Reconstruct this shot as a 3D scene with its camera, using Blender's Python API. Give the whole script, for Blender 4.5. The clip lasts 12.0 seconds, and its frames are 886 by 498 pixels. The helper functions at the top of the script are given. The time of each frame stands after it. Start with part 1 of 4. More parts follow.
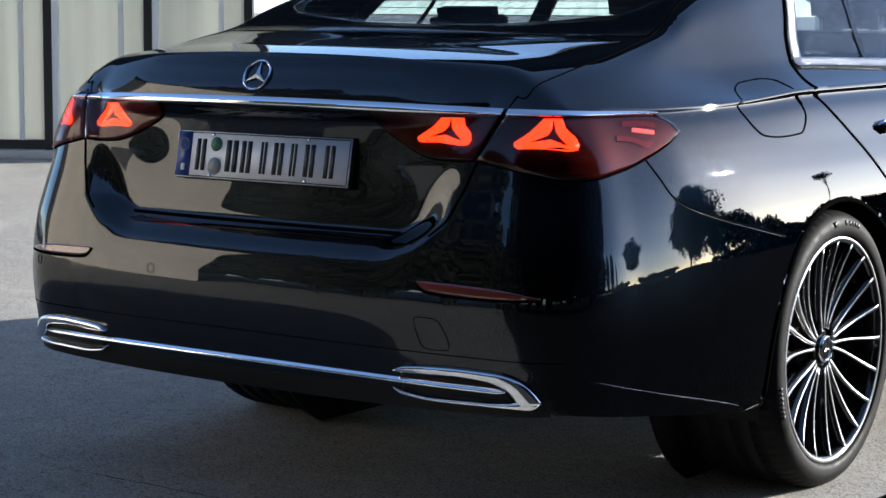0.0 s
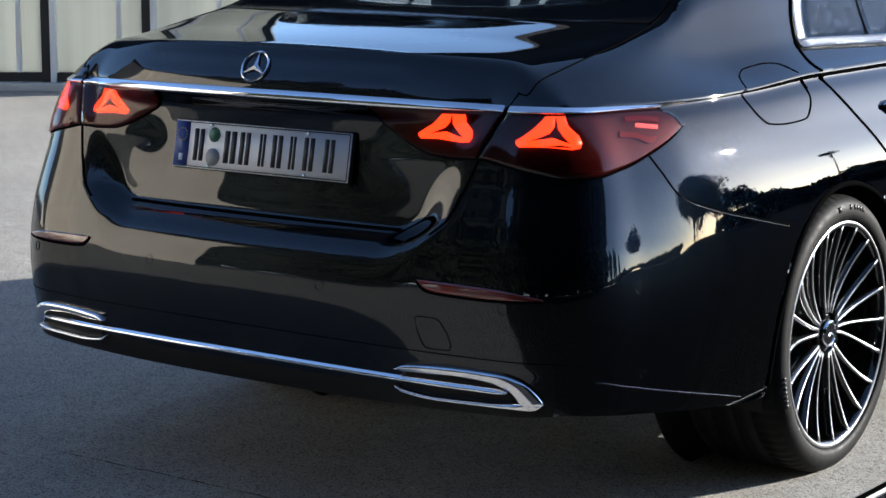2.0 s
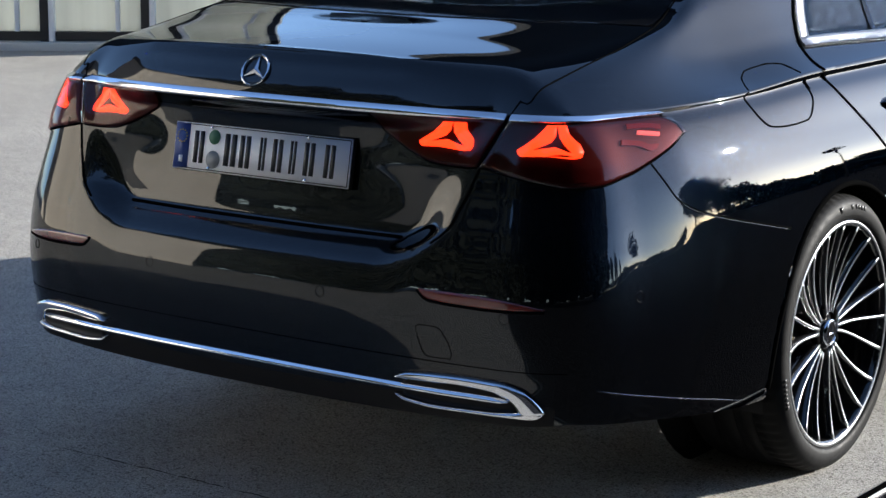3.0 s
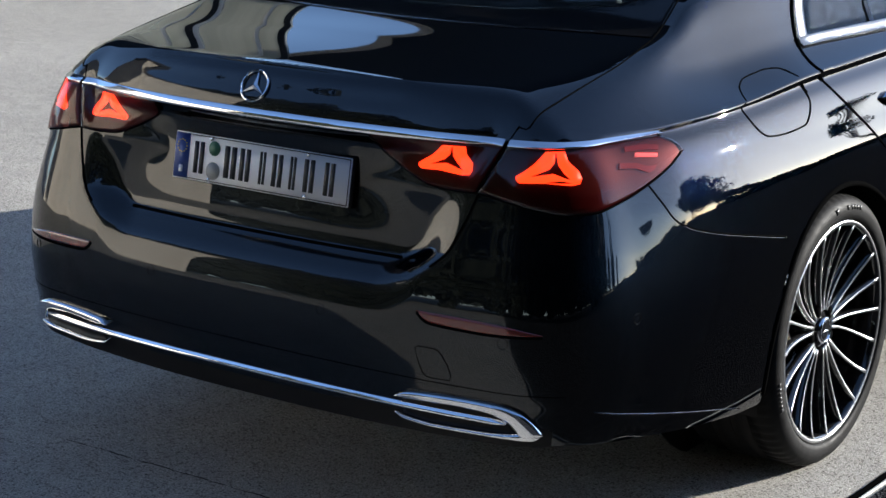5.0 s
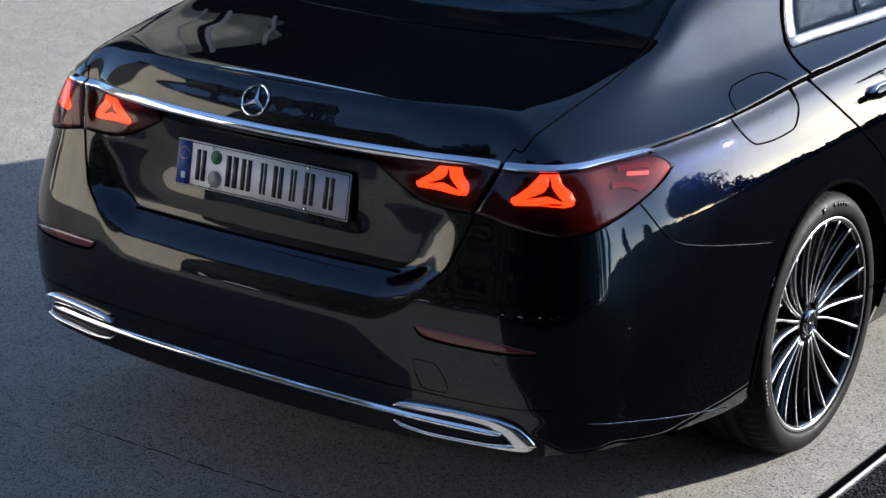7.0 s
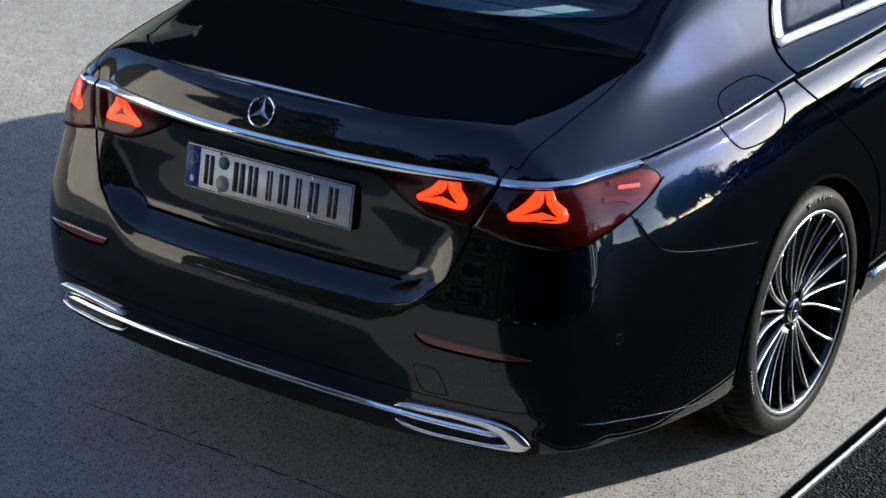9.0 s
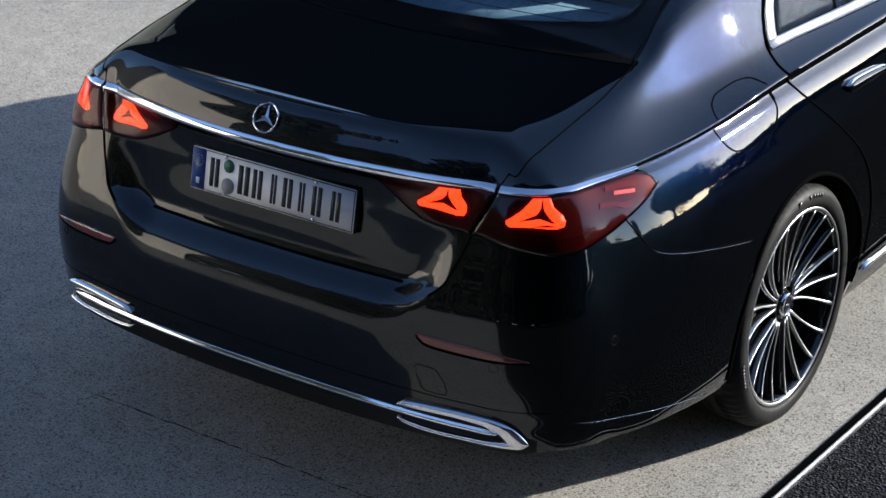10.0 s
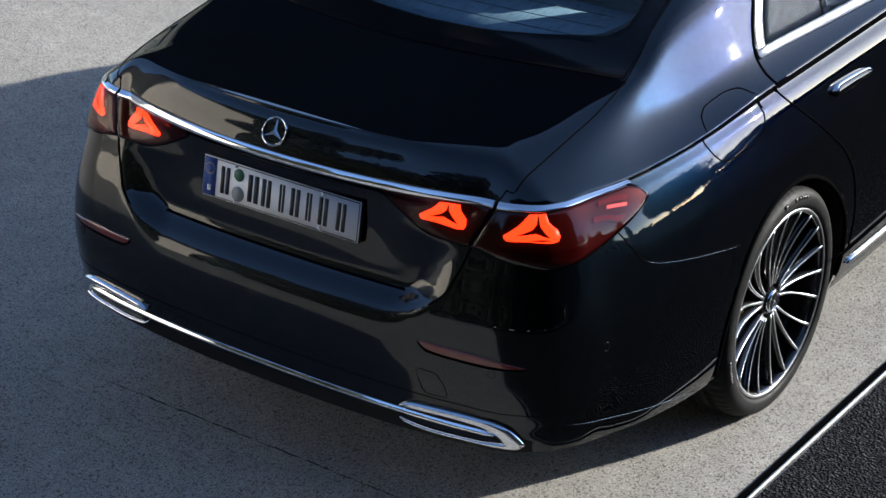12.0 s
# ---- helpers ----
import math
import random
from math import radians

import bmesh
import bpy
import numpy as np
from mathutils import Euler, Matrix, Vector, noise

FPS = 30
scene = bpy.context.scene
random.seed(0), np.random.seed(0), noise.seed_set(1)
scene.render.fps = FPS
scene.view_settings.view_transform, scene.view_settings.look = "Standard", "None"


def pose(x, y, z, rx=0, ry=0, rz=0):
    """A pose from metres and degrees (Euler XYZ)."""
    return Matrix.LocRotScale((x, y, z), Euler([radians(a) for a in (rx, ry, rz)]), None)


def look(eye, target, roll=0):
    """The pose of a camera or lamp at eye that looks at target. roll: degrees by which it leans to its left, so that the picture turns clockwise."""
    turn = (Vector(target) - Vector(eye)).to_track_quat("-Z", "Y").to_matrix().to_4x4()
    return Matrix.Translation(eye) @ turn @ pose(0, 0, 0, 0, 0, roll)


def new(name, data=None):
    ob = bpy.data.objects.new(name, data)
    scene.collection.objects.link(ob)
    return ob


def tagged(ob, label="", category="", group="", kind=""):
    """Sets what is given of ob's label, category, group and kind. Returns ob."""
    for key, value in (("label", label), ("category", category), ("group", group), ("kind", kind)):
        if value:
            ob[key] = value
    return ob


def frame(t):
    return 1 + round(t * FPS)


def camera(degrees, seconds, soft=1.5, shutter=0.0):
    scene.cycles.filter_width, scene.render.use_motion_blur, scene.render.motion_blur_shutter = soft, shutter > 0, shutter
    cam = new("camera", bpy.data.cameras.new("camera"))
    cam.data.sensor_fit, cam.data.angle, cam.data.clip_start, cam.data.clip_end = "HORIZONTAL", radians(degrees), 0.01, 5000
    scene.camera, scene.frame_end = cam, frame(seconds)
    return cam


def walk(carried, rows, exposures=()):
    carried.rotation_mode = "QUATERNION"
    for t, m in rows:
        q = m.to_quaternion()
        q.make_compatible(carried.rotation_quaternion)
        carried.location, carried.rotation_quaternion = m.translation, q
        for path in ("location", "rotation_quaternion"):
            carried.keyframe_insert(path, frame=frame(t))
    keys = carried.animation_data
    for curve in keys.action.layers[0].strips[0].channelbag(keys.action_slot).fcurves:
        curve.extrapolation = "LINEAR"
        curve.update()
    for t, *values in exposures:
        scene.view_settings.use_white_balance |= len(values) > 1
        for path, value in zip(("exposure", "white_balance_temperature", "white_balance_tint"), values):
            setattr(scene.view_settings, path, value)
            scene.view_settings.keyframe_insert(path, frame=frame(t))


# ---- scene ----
cam = camera(24.83, 12.0)
PATH = [
    (0, (3.019, -3.495, 1.182), (0.704, -0.267, 0.709), 0.36),
    (0.5, (3.011, -3.487, 1.219), (0.700, -0.262, 0.708), 0.24),
    (1, (2.998, -3.473, 1.261), (0.692, -0.252, 0.706), 0.17),
    (1.5, (2.985, -3.456, 1.310), (0.683, -0.241, 0.707), 0.16),
    (2, (2.975, -3.441, 1.368), (0.677, -0.234, 0.713), 0.19),
    (2.5, (2.964, -3.428, 1.433), (0.672, -0.227, 0.723), 0.24),
    (3, (2.951, -3.417, 1.503), (0.667, -0.224, 0.736), 0.28),
    (5, (2.921, -3.390, 1.846), (0.681, -0.242, 0.811), 0.27),
    (5.5, (2.918, -3.391, 1.937), (0.692, -0.254, 0.837), 0.30),
    (6, (2.914, -3.395, 2.023), (0.705, -0.270, 0.861), 0.29),
    (6.5, (2.915, -3.404, 2.110), (0.721, -0.292, 0.883), 0.32),
    (7, (2.922, -3.419, 2.200), (0.744, -0.323, 0.907), 0.36),
    (9, (2.959, -3.490, 2.556), (0.840, -0.460, 1.031), 0.39),
    (9.5, (2.973, -3.516, 2.643), (0.868, -0.502, 1.068), 0.36),
    (10, (2.990, -3.543, 2.729), (0.898, -0.545, 1.106), 0.34),
    (10.5, (3.008, -3.570, 2.815), (0.928, -0.588, 1.148), 0.34),
    (11, (3.027, -3.597, 2.898), (0.957, -0.629, 1.192), 0.34),
    (11.5, (3.044, -3.619, 2.971), (0.982, -0.666, 1.230), 0.37),
    (12, (3.057, -3.638, 3.038), (1.004, -0.699, 1.264), 0.46),
]
walk(cam, [(t, look(eye, target, roll)) for t, eye, target, roll in PATH], exposures=[(0.0, 1.58, 6560, 8), (12.0, 1.52, 6560, 8)])

# ---- world and sun ----
SUN_DIR = Vector((0.575, 0.818, 0.258)).normalized()
world = bpy.data.worlds.new("world")
scene.world = world
world.use_nodes = True
wn = world.node_tree
bg = wn.nodes["Background"]
sky = wn.nodes.new("ShaderNodeTexSky")
sky.sky_type = "NISHITA"
sky.sun_disc = False
sky.sun_elevation = math.asin(SUN_DIR.z)
sky.sun_rotation = math.atan2(SUN_DIR.x, SUN_DIR.y)
sky.air_density, sky.dust_density, sky.ozone_density = 0.50, 0.30, 2.1
wn.links.new(sky.outputs[0], bg.inputs[0])
bg.inputs[1].default_value = 0.15
sun = new("sun", bpy.data.lights.new("sun", "SUN"))
sun.data.energy, sun.data.angle, sun.data.color = 4.7, radians(0.6), (1.0, 0.965, 0.915)
sun.matrix_world = look(SUN_DIR * 50, (0, 0, 0))


# ---- materials ----
def mat(name, base, rough=0.5, metal=0.0, coat=0.0, emit=None, power=0.0, spec=0.5, coat_rough=0.02):
    m = bpy.data.materials.new(name)
    m.use_nodes = True
    b = m.node_tree.nodes["Principled BSDF"]
    b.inputs["Base Color"].default_value = (*base, 1)
    b.inputs["Roughness"].default_value = rough
    b.inputs["Metallic"].default_value = metal
    b.inputs["Coat Weight"].default_value = coat
    b.inputs["Coat Roughness"].default_value = coat_rough
    b.inputs["Specular IOR Level"].default_value = spec
    if emit:
        b.inputs["Emission Color"].default_value = (*emit, 1)
        b.inputs["Emission Strength"].default_value = power
    return m


def nodes_of(m):
    t = m.node_tree
    return t, t.nodes["Principled BSDF"]


def noise_node(t, scale, detail=4, rough=0.6, coords=None):
    n = t.nodes.new("ShaderNodeTexNoise")
    n.inputs["Scale"].default_value = scale
    n.inputs["Detail"].default_value = detail
    n.inputs["Roughness"].default_value = rough
    if coords is None:
        coords = t.nodes.new("ShaderNodeTexCoord").outputs["Object"]
    t.links.new(coords, n.inputs["Vector"])
    return n


def ramp(t, src, stops):
    r = t.nodes.new("ShaderNodeValToRGB")
    e = r.color_ramp.elements
    while len(e) < len(stops):
        e.new(0.5)
    for k, (p, c) in enumerate(stops):
        e[k].position, e[k].color = p, (*c, 1) if len(c) == 3 else c
    t.links.new(src, r.inputs[0])
    return r


def bump(t, b, src, strength, dist):
    n = t.nodes.new("ShaderNodeBump")
    n.inputs["Strength"].default_value, n.inputs["Distance"].default_value = strength, dist
    t.links.new(src, n.inputs["Height"])
    t.links.new(n.outputs[0], b.inputs["Normal"])
    return n


def paint():
    """Deep navy with fine metal flakes under a clear coat."""
    m = mat("navy_metallic_paint", (0.002, 0.004, 0.012), 0.31, 1.0, 1.0)
    t, b = nodes_of(m)
    b.inputs["Specular Tint"].default_value = (0.01, 0.02, 0.05, 1)
    n = noise_node(t, 900, 2, 0.7)
    r = ramp(t, n.outputs[0], [(0.35, (0.0064, 0.0083, 0.0104)), (0.62, (0.0124, 0.0160, 0.0198)), (0.80, (0.048, 0.060, 0.072))])
    t.links.new(r.outputs[0], b.inputs["Base Color"])
    d = noise_node(t, 7, 5, 0.65)
    dust = ramp(t, d.outputs[0], [(0.35, (0.008,) * 3), (0.75, (0.03,) * 3)])
    t.links.new(dust.outputs[0], b.inputs["Coat Roughness"])
    return m


def glass(name, tint, ior):
    """A thin pane: tinted to look through, glossy by its angle."""
    m = bpy.data.materials.new(name)
    m.use_nodes = True
    t = m.node_tree
    t.nodes.remove(t.nodes["Principled BSDF"])
    clear, shine, mix, angle, steep, more = (t.nodes.new("ShaderNode" + k) for k in ("BsdfTransparent", "BsdfGlossy", "MixShader", "LayerWeight", "Math", "Math"))
    clear.inputs[0].default_value = (*tint, 1)
    shine.inputs["Roughness"].default_value = 0.015
    angle.inputs[0].default_value = 0.5
    steep.operation, steep.inputs[1].default_value = "POWER", 5.0
    low = ((ior - 1) / (ior + 1)) ** 2
    more.operation, more.inputs[1].default_value, more.inputs[2].default_value = "MULTIPLY_ADD", 1 - low, low
    for a, b in ((angle.outputs["Facing"], steep.inputs[0]), (steep.outputs[0], more.inputs[0]), (more.outputs[0], mix.inputs[0]), (clear.outputs[0], mix.inputs[1]), (shine.outputs[0], mix.inputs[2]), (mix.outputs[0], t.nodes["Material Output"].inputs["Surface"])):
        t.links.new(a, b)
    return m


def concrete():
    """Brushed light concrete with dark specks, pores and faint stains."""
    m = mat("light_concrete", (0.4, 0.39, 0.38), 0.88, spec=0.3)
    t, b = nodes_of(m)
    co = t.nodes.new("ShaderNodeTexCoord").outputs["Object"]
    big = noise_node(t, 0.8, 6, 0.65, co)
    mid = noise_node(t, 9, 5, 0.7, co)
    fine = noise_node(t, 190, 5, 0.85, co)
    base = ramp(t, big.outputs[0], [(0.3, (0.328, 0.314, 0.290)), (0.7, (0.432, 0.412, 0.380))])
    tone = ramp(t, mid.outputs[0], [(0.3, (0.82, 0.82, 0.82)), (0.7, (1.05, 1.05, 1.05))])
    grain = ramp(t, fine.outputs[0], [(0.36, (0.34, 0.34, 0.335)), (0.47, (0.86, 0.86, 0.855)), (0.62, (1.32, 1.32, 1.30))])
    v = t.nodes.new("ShaderNodeTexVoronoi")
    v.inputs["Scale"].default_value = 41
    v.inputs["Randomness"].default_value = 1.0
    t.links.new(co, v.inputs["Vector"])
    pit_noise = noise_node(t, 5, 3, 0.6, co)
    size = ramp(t, pit_noise.outputs[0], [(0.40, (0.02,) * 3), (0.75, (0.22,) * 3)])
    less = t.nodes.new("ShaderNodeMath")
    less.operation = "LESS_THAN"
    t.links.new(v.outputs["Distance"], less.inputs[0])
    t.links.new(size.outputs[0], less.inputs[1])
    pit = ramp(t, less.outputs[0], [(0.0, (1, 1, 1)), (1.0, (0.40, 0.39, 0.375))])
    last = base.outputs[0]
    specks = []
    for scale, keep, size_, tint in ((64, 0.34, 0.30, (0.55, 0.54, 0.53)), (120, 0.42, 0.36, (0.40, 0.39, 0.38)), (210, 0.40, 0.42, (0.50, 0.49, 0.48)), (150, 0.38, 0.34, (1.45, 1.44, 1.40))):
        w = t.nodes.new("ShaderNodeTexVoronoi")
        w.inputs["Scale"].default_value = scale
        t.links.new(co, w.inputs["Vector"])
        pick = t.nodes.new("ShaderNodeSeparateColor")
        t.links.new(w.outputs["Color"], pick.inputs[0])
        few = t.nodes.new("ShaderNodeMath")
        few.operation = "LESS_THAN"
        few.inputs[1].default_value = keep
        t.links.new(pick.outputs[0], few.inputs[0])
        near = t.nodes.new("ShaderNodeMath")
        near.operation = "LESS_THAN"
        near.inputs[1].default_value = size_
        t.links.new(w.outputs["Distance"], near.inputs[0])
        both = t.nodes.new("ShaderNodeMath")
        both.operation = "MULTIPLY"
        t.links.new(few.outputs[0], both.inputs[0])
        t.links.new(near.outputs[0], both.inputs[1])
        specks.append(ramp(t, both.outputs[0], [(0.0, (1, 1, 1)), (1.0, tint)]))
    for r in (tone, grain, pit, *specks):
        x = t.nodes.new("ShaderNodeMix")
        x.data_type, x.blend_type = "RGBA", "MULTIPLY"
        x.inputs["Factor"].default_value = 1
        t.links.new(last, x.inputs["A"])
        t.links.new(r.outputs[0], x.inputs["B"])
        last = x.outputs["Result"]
    t.links.new(last, b.inputs["Base Color"])
    h = t.nodes.new("ShaderNodeMath")
    h.operation = "SUBTRACT"
    t.links.new(fine.outputs[0], h.inputs[0])
    t.links.new(less.outputs[0], h.inputs[1])
    bump(t, b, h.outputs[0], 0.9, 0.004)
    return m


def asphalt():
    m = mat("dark_asphalt", (0.05, 0.05, 0.052), 0.95, spec=0.0)
    t, b = nodes_of(m)
    co = t.nodes.new("ShaderNodeTexCoord").outputs["Object"]
    v = t.nodes.new("ShaderNodeTexVoronoi")
    v.inputs["Scale"].default_value = 110
    t.links.new(co, v.inputs["Vector"])
    n = noise_node(t, 130, 3, 0.7, co)
    r = ramp(t, n.outputs[0], [(0.38, (0.010, 0.010, 0.011)), (0.56, (0.030, 0.030, 0.032)), (0.75, (0.13, 0.13, 0.135))])
    t.links.new(r.outputs[0], b.inputs["Base Color"])
    bump(t, b, v.outputs["Distance"], 1.0, 0.006)
    return m


def rubber():
    m = mat("tyre_rubber", (0.022, 0.022, 0.023), 0.55, spec=0.08)
    t, b = nodes_of(m)
    n = noise_node(t, 30, 5, 0.7)
    r = ramp(t, n.outputs[0], [(0.3, (0.005, 0.005, 0.0053)), (0.7, (0.013, 0.013, 0.0135))])
    t.links.new(r.outputs[0], b.inputs["Base Color"])
    q = ramp(t, n.outputs[0], [(0.3, (0.45,) * 3), (0.7, (0.7,) * 3)])
    t.links.new(q.outputs[0], b.inputs["Roughness"])
    return m


PAINT = paint()
SATIN = mat("satin_chrome", (0.52, 0.53, 0.55), 0.40, 1.0)
CHROME = mat("polished_chrome", (0.80, 0.82, 0.86), 0.06, 1.0)
BLACK = mat("black_plastic", (0.011, 0.011, 0.012), 0.5, spec=0.12)
GLOSS_BLACK = mat("gloss_black_plastic", (0.010, 0.010, 0.011), 0.10, 0, 0.15, spec=0.3)
SEAM = mat("dark_gap", (0.003, 0.003, 0.003), 0.9, spec=0.0)
RUBBER = rubber()
RUBBER_MARK = mat("moulded_rubber_marks", (0.010, 0.010, 0.010), 0.4)
LAMP_BED = mat("dark_red_lamp_bed", (0.045, 0.0060, 0.0050), 0.35, spec=0.2)
LENS_DEEP = mat("ribbed_red_lens", (0.045, 0.004, 0.004), 0.3, 0, 0.5, spec=0.2)
LENS_FACET = mat("red_lens_facet", (0.14, 0.008, 0.008), 0.3, 0, 0.5, emit=(1.0, 0.04, 0.03), power=0.02, spec=0.2)
GLOW = mat("lit_red_signature", (0.5, 0.02, 0.01), 0.35, 0, 0.6, emit=(1.0, 0.055, 0.012), power=2.2)
GLOW_PALE = mat("pale_red_light_bar", (0.6, 0.1, 0.1), 0.3, 0, 0.6, emit=(1.0, 0.28, 0.28), power=0.7)
REFLECTOR = mat("red_reflector", (0.16, 0.018, 0.012), 0.12, 0, 1.0)
GLASS = glass("tinted_glass", (0.74, 0.80, 0.82), 1.52)
LAMP_GLASS = glass("clear_red_lamp_cover", (0.64, 0.32, 0.30), 1.50)
# pale blue here stands in for the skylight seen through the rear window
SHELF = mat("blue_grey_felt", (0.22, 0.30, 0.36), 0.9, spec=0.1)
CABIN = mat("black_cabin_leather", (0.018, 0.018, 0.019), 0.55, spec=0.3)
PLATE_WHITE = mat("plate_white", (0.93, 0.94, 0.95), 0.35)
PLATE_BLUE = mat("plate_blue", (0.02, 0.06, 0.26), 0.35)
YELLOW = mat("yellow_dots", (0.6, 0.45, 0.05), 0.5)
GREEN = mat("green_seal", (0.04, 0.16, 0.09), 0.45)
GREY = mat("grey_seal", (0.30, 0.31, 0.30), 0.45)
INK = mat("plate_black", (0.012, 0.012, 0.012), 0.5)
ALLOY_FACE = mat("machined_alloy", (0.46, 0.47, 0.49), 0.30, 1.0)
ALLOY_DARK = mat("gloss_black_alloy", (0.010, 0.010, 0.011), 0.10, 0, 0.6)
STEEL = mat("pale_steel_edging", (0.55, 0.55, 0.54), 0.5, 0.3)
CONCRETE = concrete()
ASPHALT = asphalt()


# ---- mesh helpers ----
def mesh_ob(name, bm, material, parent=None, label="", smooth=True):
    me = bpy.data.meshes.new(name)
    bm.to_mesh(me)
    bm.free()
    if smooth:
        me.shade_smooth()
    for m in material if isinstance(material, (list, tuple)) else (material,):
        me.materials.append(m)
    ob = new(name, me)
    if parent:
        ob.parent = parent
    if label:
        ob["label"] = label
    return ob


part = mesh_ob


def thing(name, label, category, group="", at=(0, 0, 0)):
    e = new(name)
    e.location = at
    return tagged(e, label, category, group)


def grid_bm(rows):
    """A sheet through rows of points, all of one length."""
    bm = bmesh.new()
    vs = [[bm.verts.new(p) for p in r] for r in rows]
    for a, b in zip(vs, vs[1:]):
        for k in range(len(a) - 1):
            bm.faces.new((a[k], a[k + 1], b[k + 1], b[k]))
    return bm


def tube_bm(pts, r, n=8, closed=False, flat=1.0, bm=None):
    """A round bar along points; flat squeezes it along the second normal."""
    bm = bm or bmesh.new()
    pts = [Vector(p) for p in pts]
    rings = []
    for i, p in enumerate(pts):
        a = pts[i - 1] if i or closed else p
        b = pts[(i + 1) % len(pts)] if i < len(pts) - 1 or closed else p
        d = (b - a).normalized()
        side = d.cross(Vector((0, 0, 1)))
        side = side.normalized() if side.length > 1e-4 else Vector((1, 0, 0))
        up = side.cross(d).normalized()
        rr = r[i] if isinstance(r, (list, tuple)) else r
        rings.append([bm.verts.new(p + rr * (math.cos(k * math.tau / n) * side + flat * math.sin(k * math.tau / n) * up)) for k in range(n)])
    m = len(rings)
    for i in range(m if closed else m - 1):
        a, b = rings[i], rings[(i + 1) % m]
        for k in range(n):
            bm.faces.new((a[k], a[(k + 1) % n], b[(k + 1) % n], b[k]))
    if not closed:
        bm.faces.new(rings[0][::-1])
        bm.faces.new(rings[-1])
    return bm


def box_bm(sx, sy, sz, at=(0, 0, 0), bevel=0.0, bm=None, m=None):
    own = bmesh.new()
    bmesh.ops.create_cube(own, size=1)
    bmesh.ops.scale(own, vec=(sx, sy, sz), verts=own.verts)
    if bevel:
        bmesh.ops.bevel(own, geom=own.edges[:], offset=bevel, segments=2, affect="EDGES")
    bmesh.ops.translate(own, vec=at, verts=own.verts)
    if m is not None:
        bmesh.ops.transform(own, matrix=m, verts=own.verts)
    if bm is None:
        return own
    tmp = bpy.data.meshes.new("tmp")
    own.to_mesh(tmp)
    own.free()
    bm.from_mesh(tmp)
    bpy.data.meshes.remove(tmp)
    return bm


# ---- the car's form ----
def smooth01(a, b, x):
    t = np.clip((x - a) / (b - a), 0, 1)
    return t * t * (3 - 2 * t)


def spline(xs, ys):
    """A smooth curve through knots (monotone cubic)."""
    xs, ys = np.array(xs, float), np.array(ys, float)
    h = np.diff(xs)
    s = np.diff(ys) / h
    d = np.r_[s[0], [0 if a * b <= 0 else 2 * a * b / (a + b) for a, b in zip(s, s[1:])], s[-1]]

    def f(x):
        x = np.clip(x, xs[0], xs[-1])
        k = np.clip(np.searchsorted(xs, x) - 1, 0, len(h) - 1)
        t = (x - xs[k]) / h[k]
        return (ys[k] * (1 + 2 * t) * (1 - t) ** 2 + h[k] * d[k] * t * (1 - t) ** 2
                + ys[k + 1] * t * t * (3 - 2 * t) + h[k] * d[k + 1] * t * t * (t - 1))
    return f


WHEEL_Y, WHEEL_Z, FRONT_Y, WHEEL_X = 1.1035, 0.345, 4.064, 0.930
TYRE_R, RIM_R, ARCH_R = 0.349, 0.284, 0.378

# plan of the body at its fullest: from the rear's middle round the side to the nose
PX = (0, .25, .45, .60, .728, .812, .856, .875, .903, .926, .937, .941, .941, .936, .925, .885, .76, .50, .0)
PY = (-.095, -.090, -.074, -.051, -.016, .046, .131, .236, .40, .62, .90, 1.3, 2.6, 3.7, 4.2, 4.50, 4.70, 4.81, 4.866)


def _dense_plan():
    px, py = np.array(PX), np.array(PY)
    s = np.r_[0, np.cumsum(np.hypot(np.diff(px), np.diff(py)))]

    def catmull(v, q):
        k = np.clip(np.searchsorted(s, q) - 1, 0, len(s) - 2)
        m = np.gradient(v, s)
        m[0] = m[-1] = 0 if v is py else m[0]
        h = s[k + 1] - s[k]
        t = (q - s[k]) / h
        return (v[k] * (1 + 2 * t) * (1 - t) ** 2 + h * m[k] * t * (1 - t) ** 2
                + v[k + 1] * t * t * (3 - 2 * t) + h * m[k + 1] * t * t * (t - 1))
    q = np.linspace(0, s[-1], 3000)
    x, y = catmull(px, q), catmull(py, q)
    for _ in range(40):
        x[1:-1] = (x[:-2] + 2 * x[1:-1] + x[2:]) / 4
        y[1:-1] = (y[:-2] + 2 * y[1:-1] + y[2:]) / 4
    L = np.r_[0, np.cumsum(np.hypot(np.diff(x), np.diff(y)))]
    return L, x, y


_L, _X, _Y = _dense_plan()
_NX, _NY = np.gradient(_Y, _L), -np.gradient(_X, _L)
U_END = _L[-1]


def plan(u):
    n = np.array([np.interp(u, _L, _NX), np.interp(u, _L, _NY)])
    return np.interp(u, _L, _X), np.interp(u, _L, _Y), n[0], n[1]


# how far the surface lies inside that plan, by height
INSET_LID = spline((.20, .26, .30, .335, .37, .40, .44, .52, .58, .62, .640, .660, .675, .690, .705, .72, .76, .80, .87, .93, .955, .975, 1.0, 1.03, 1.055, 1.075),
                   (.12, .07, .036, .022, .015, .012, .006, .0, .003, .011, .018, .033, .051, .072, .083, .086, .085, .083, .077, .068, .063, .062, .068, .084, .098, .118))
INSET_CORNER = spline((.20, .26, .30, .335, .37, .40, .44, .52, .58, .66, .72, .80, .87, .93, .97, 1.0, 1.04, 1.08),
                      (.12, .07, .036, .022, .015, .012, .006, .0, .003, .014, .030, .055, .075, .100, .120, .135, .158, .190))
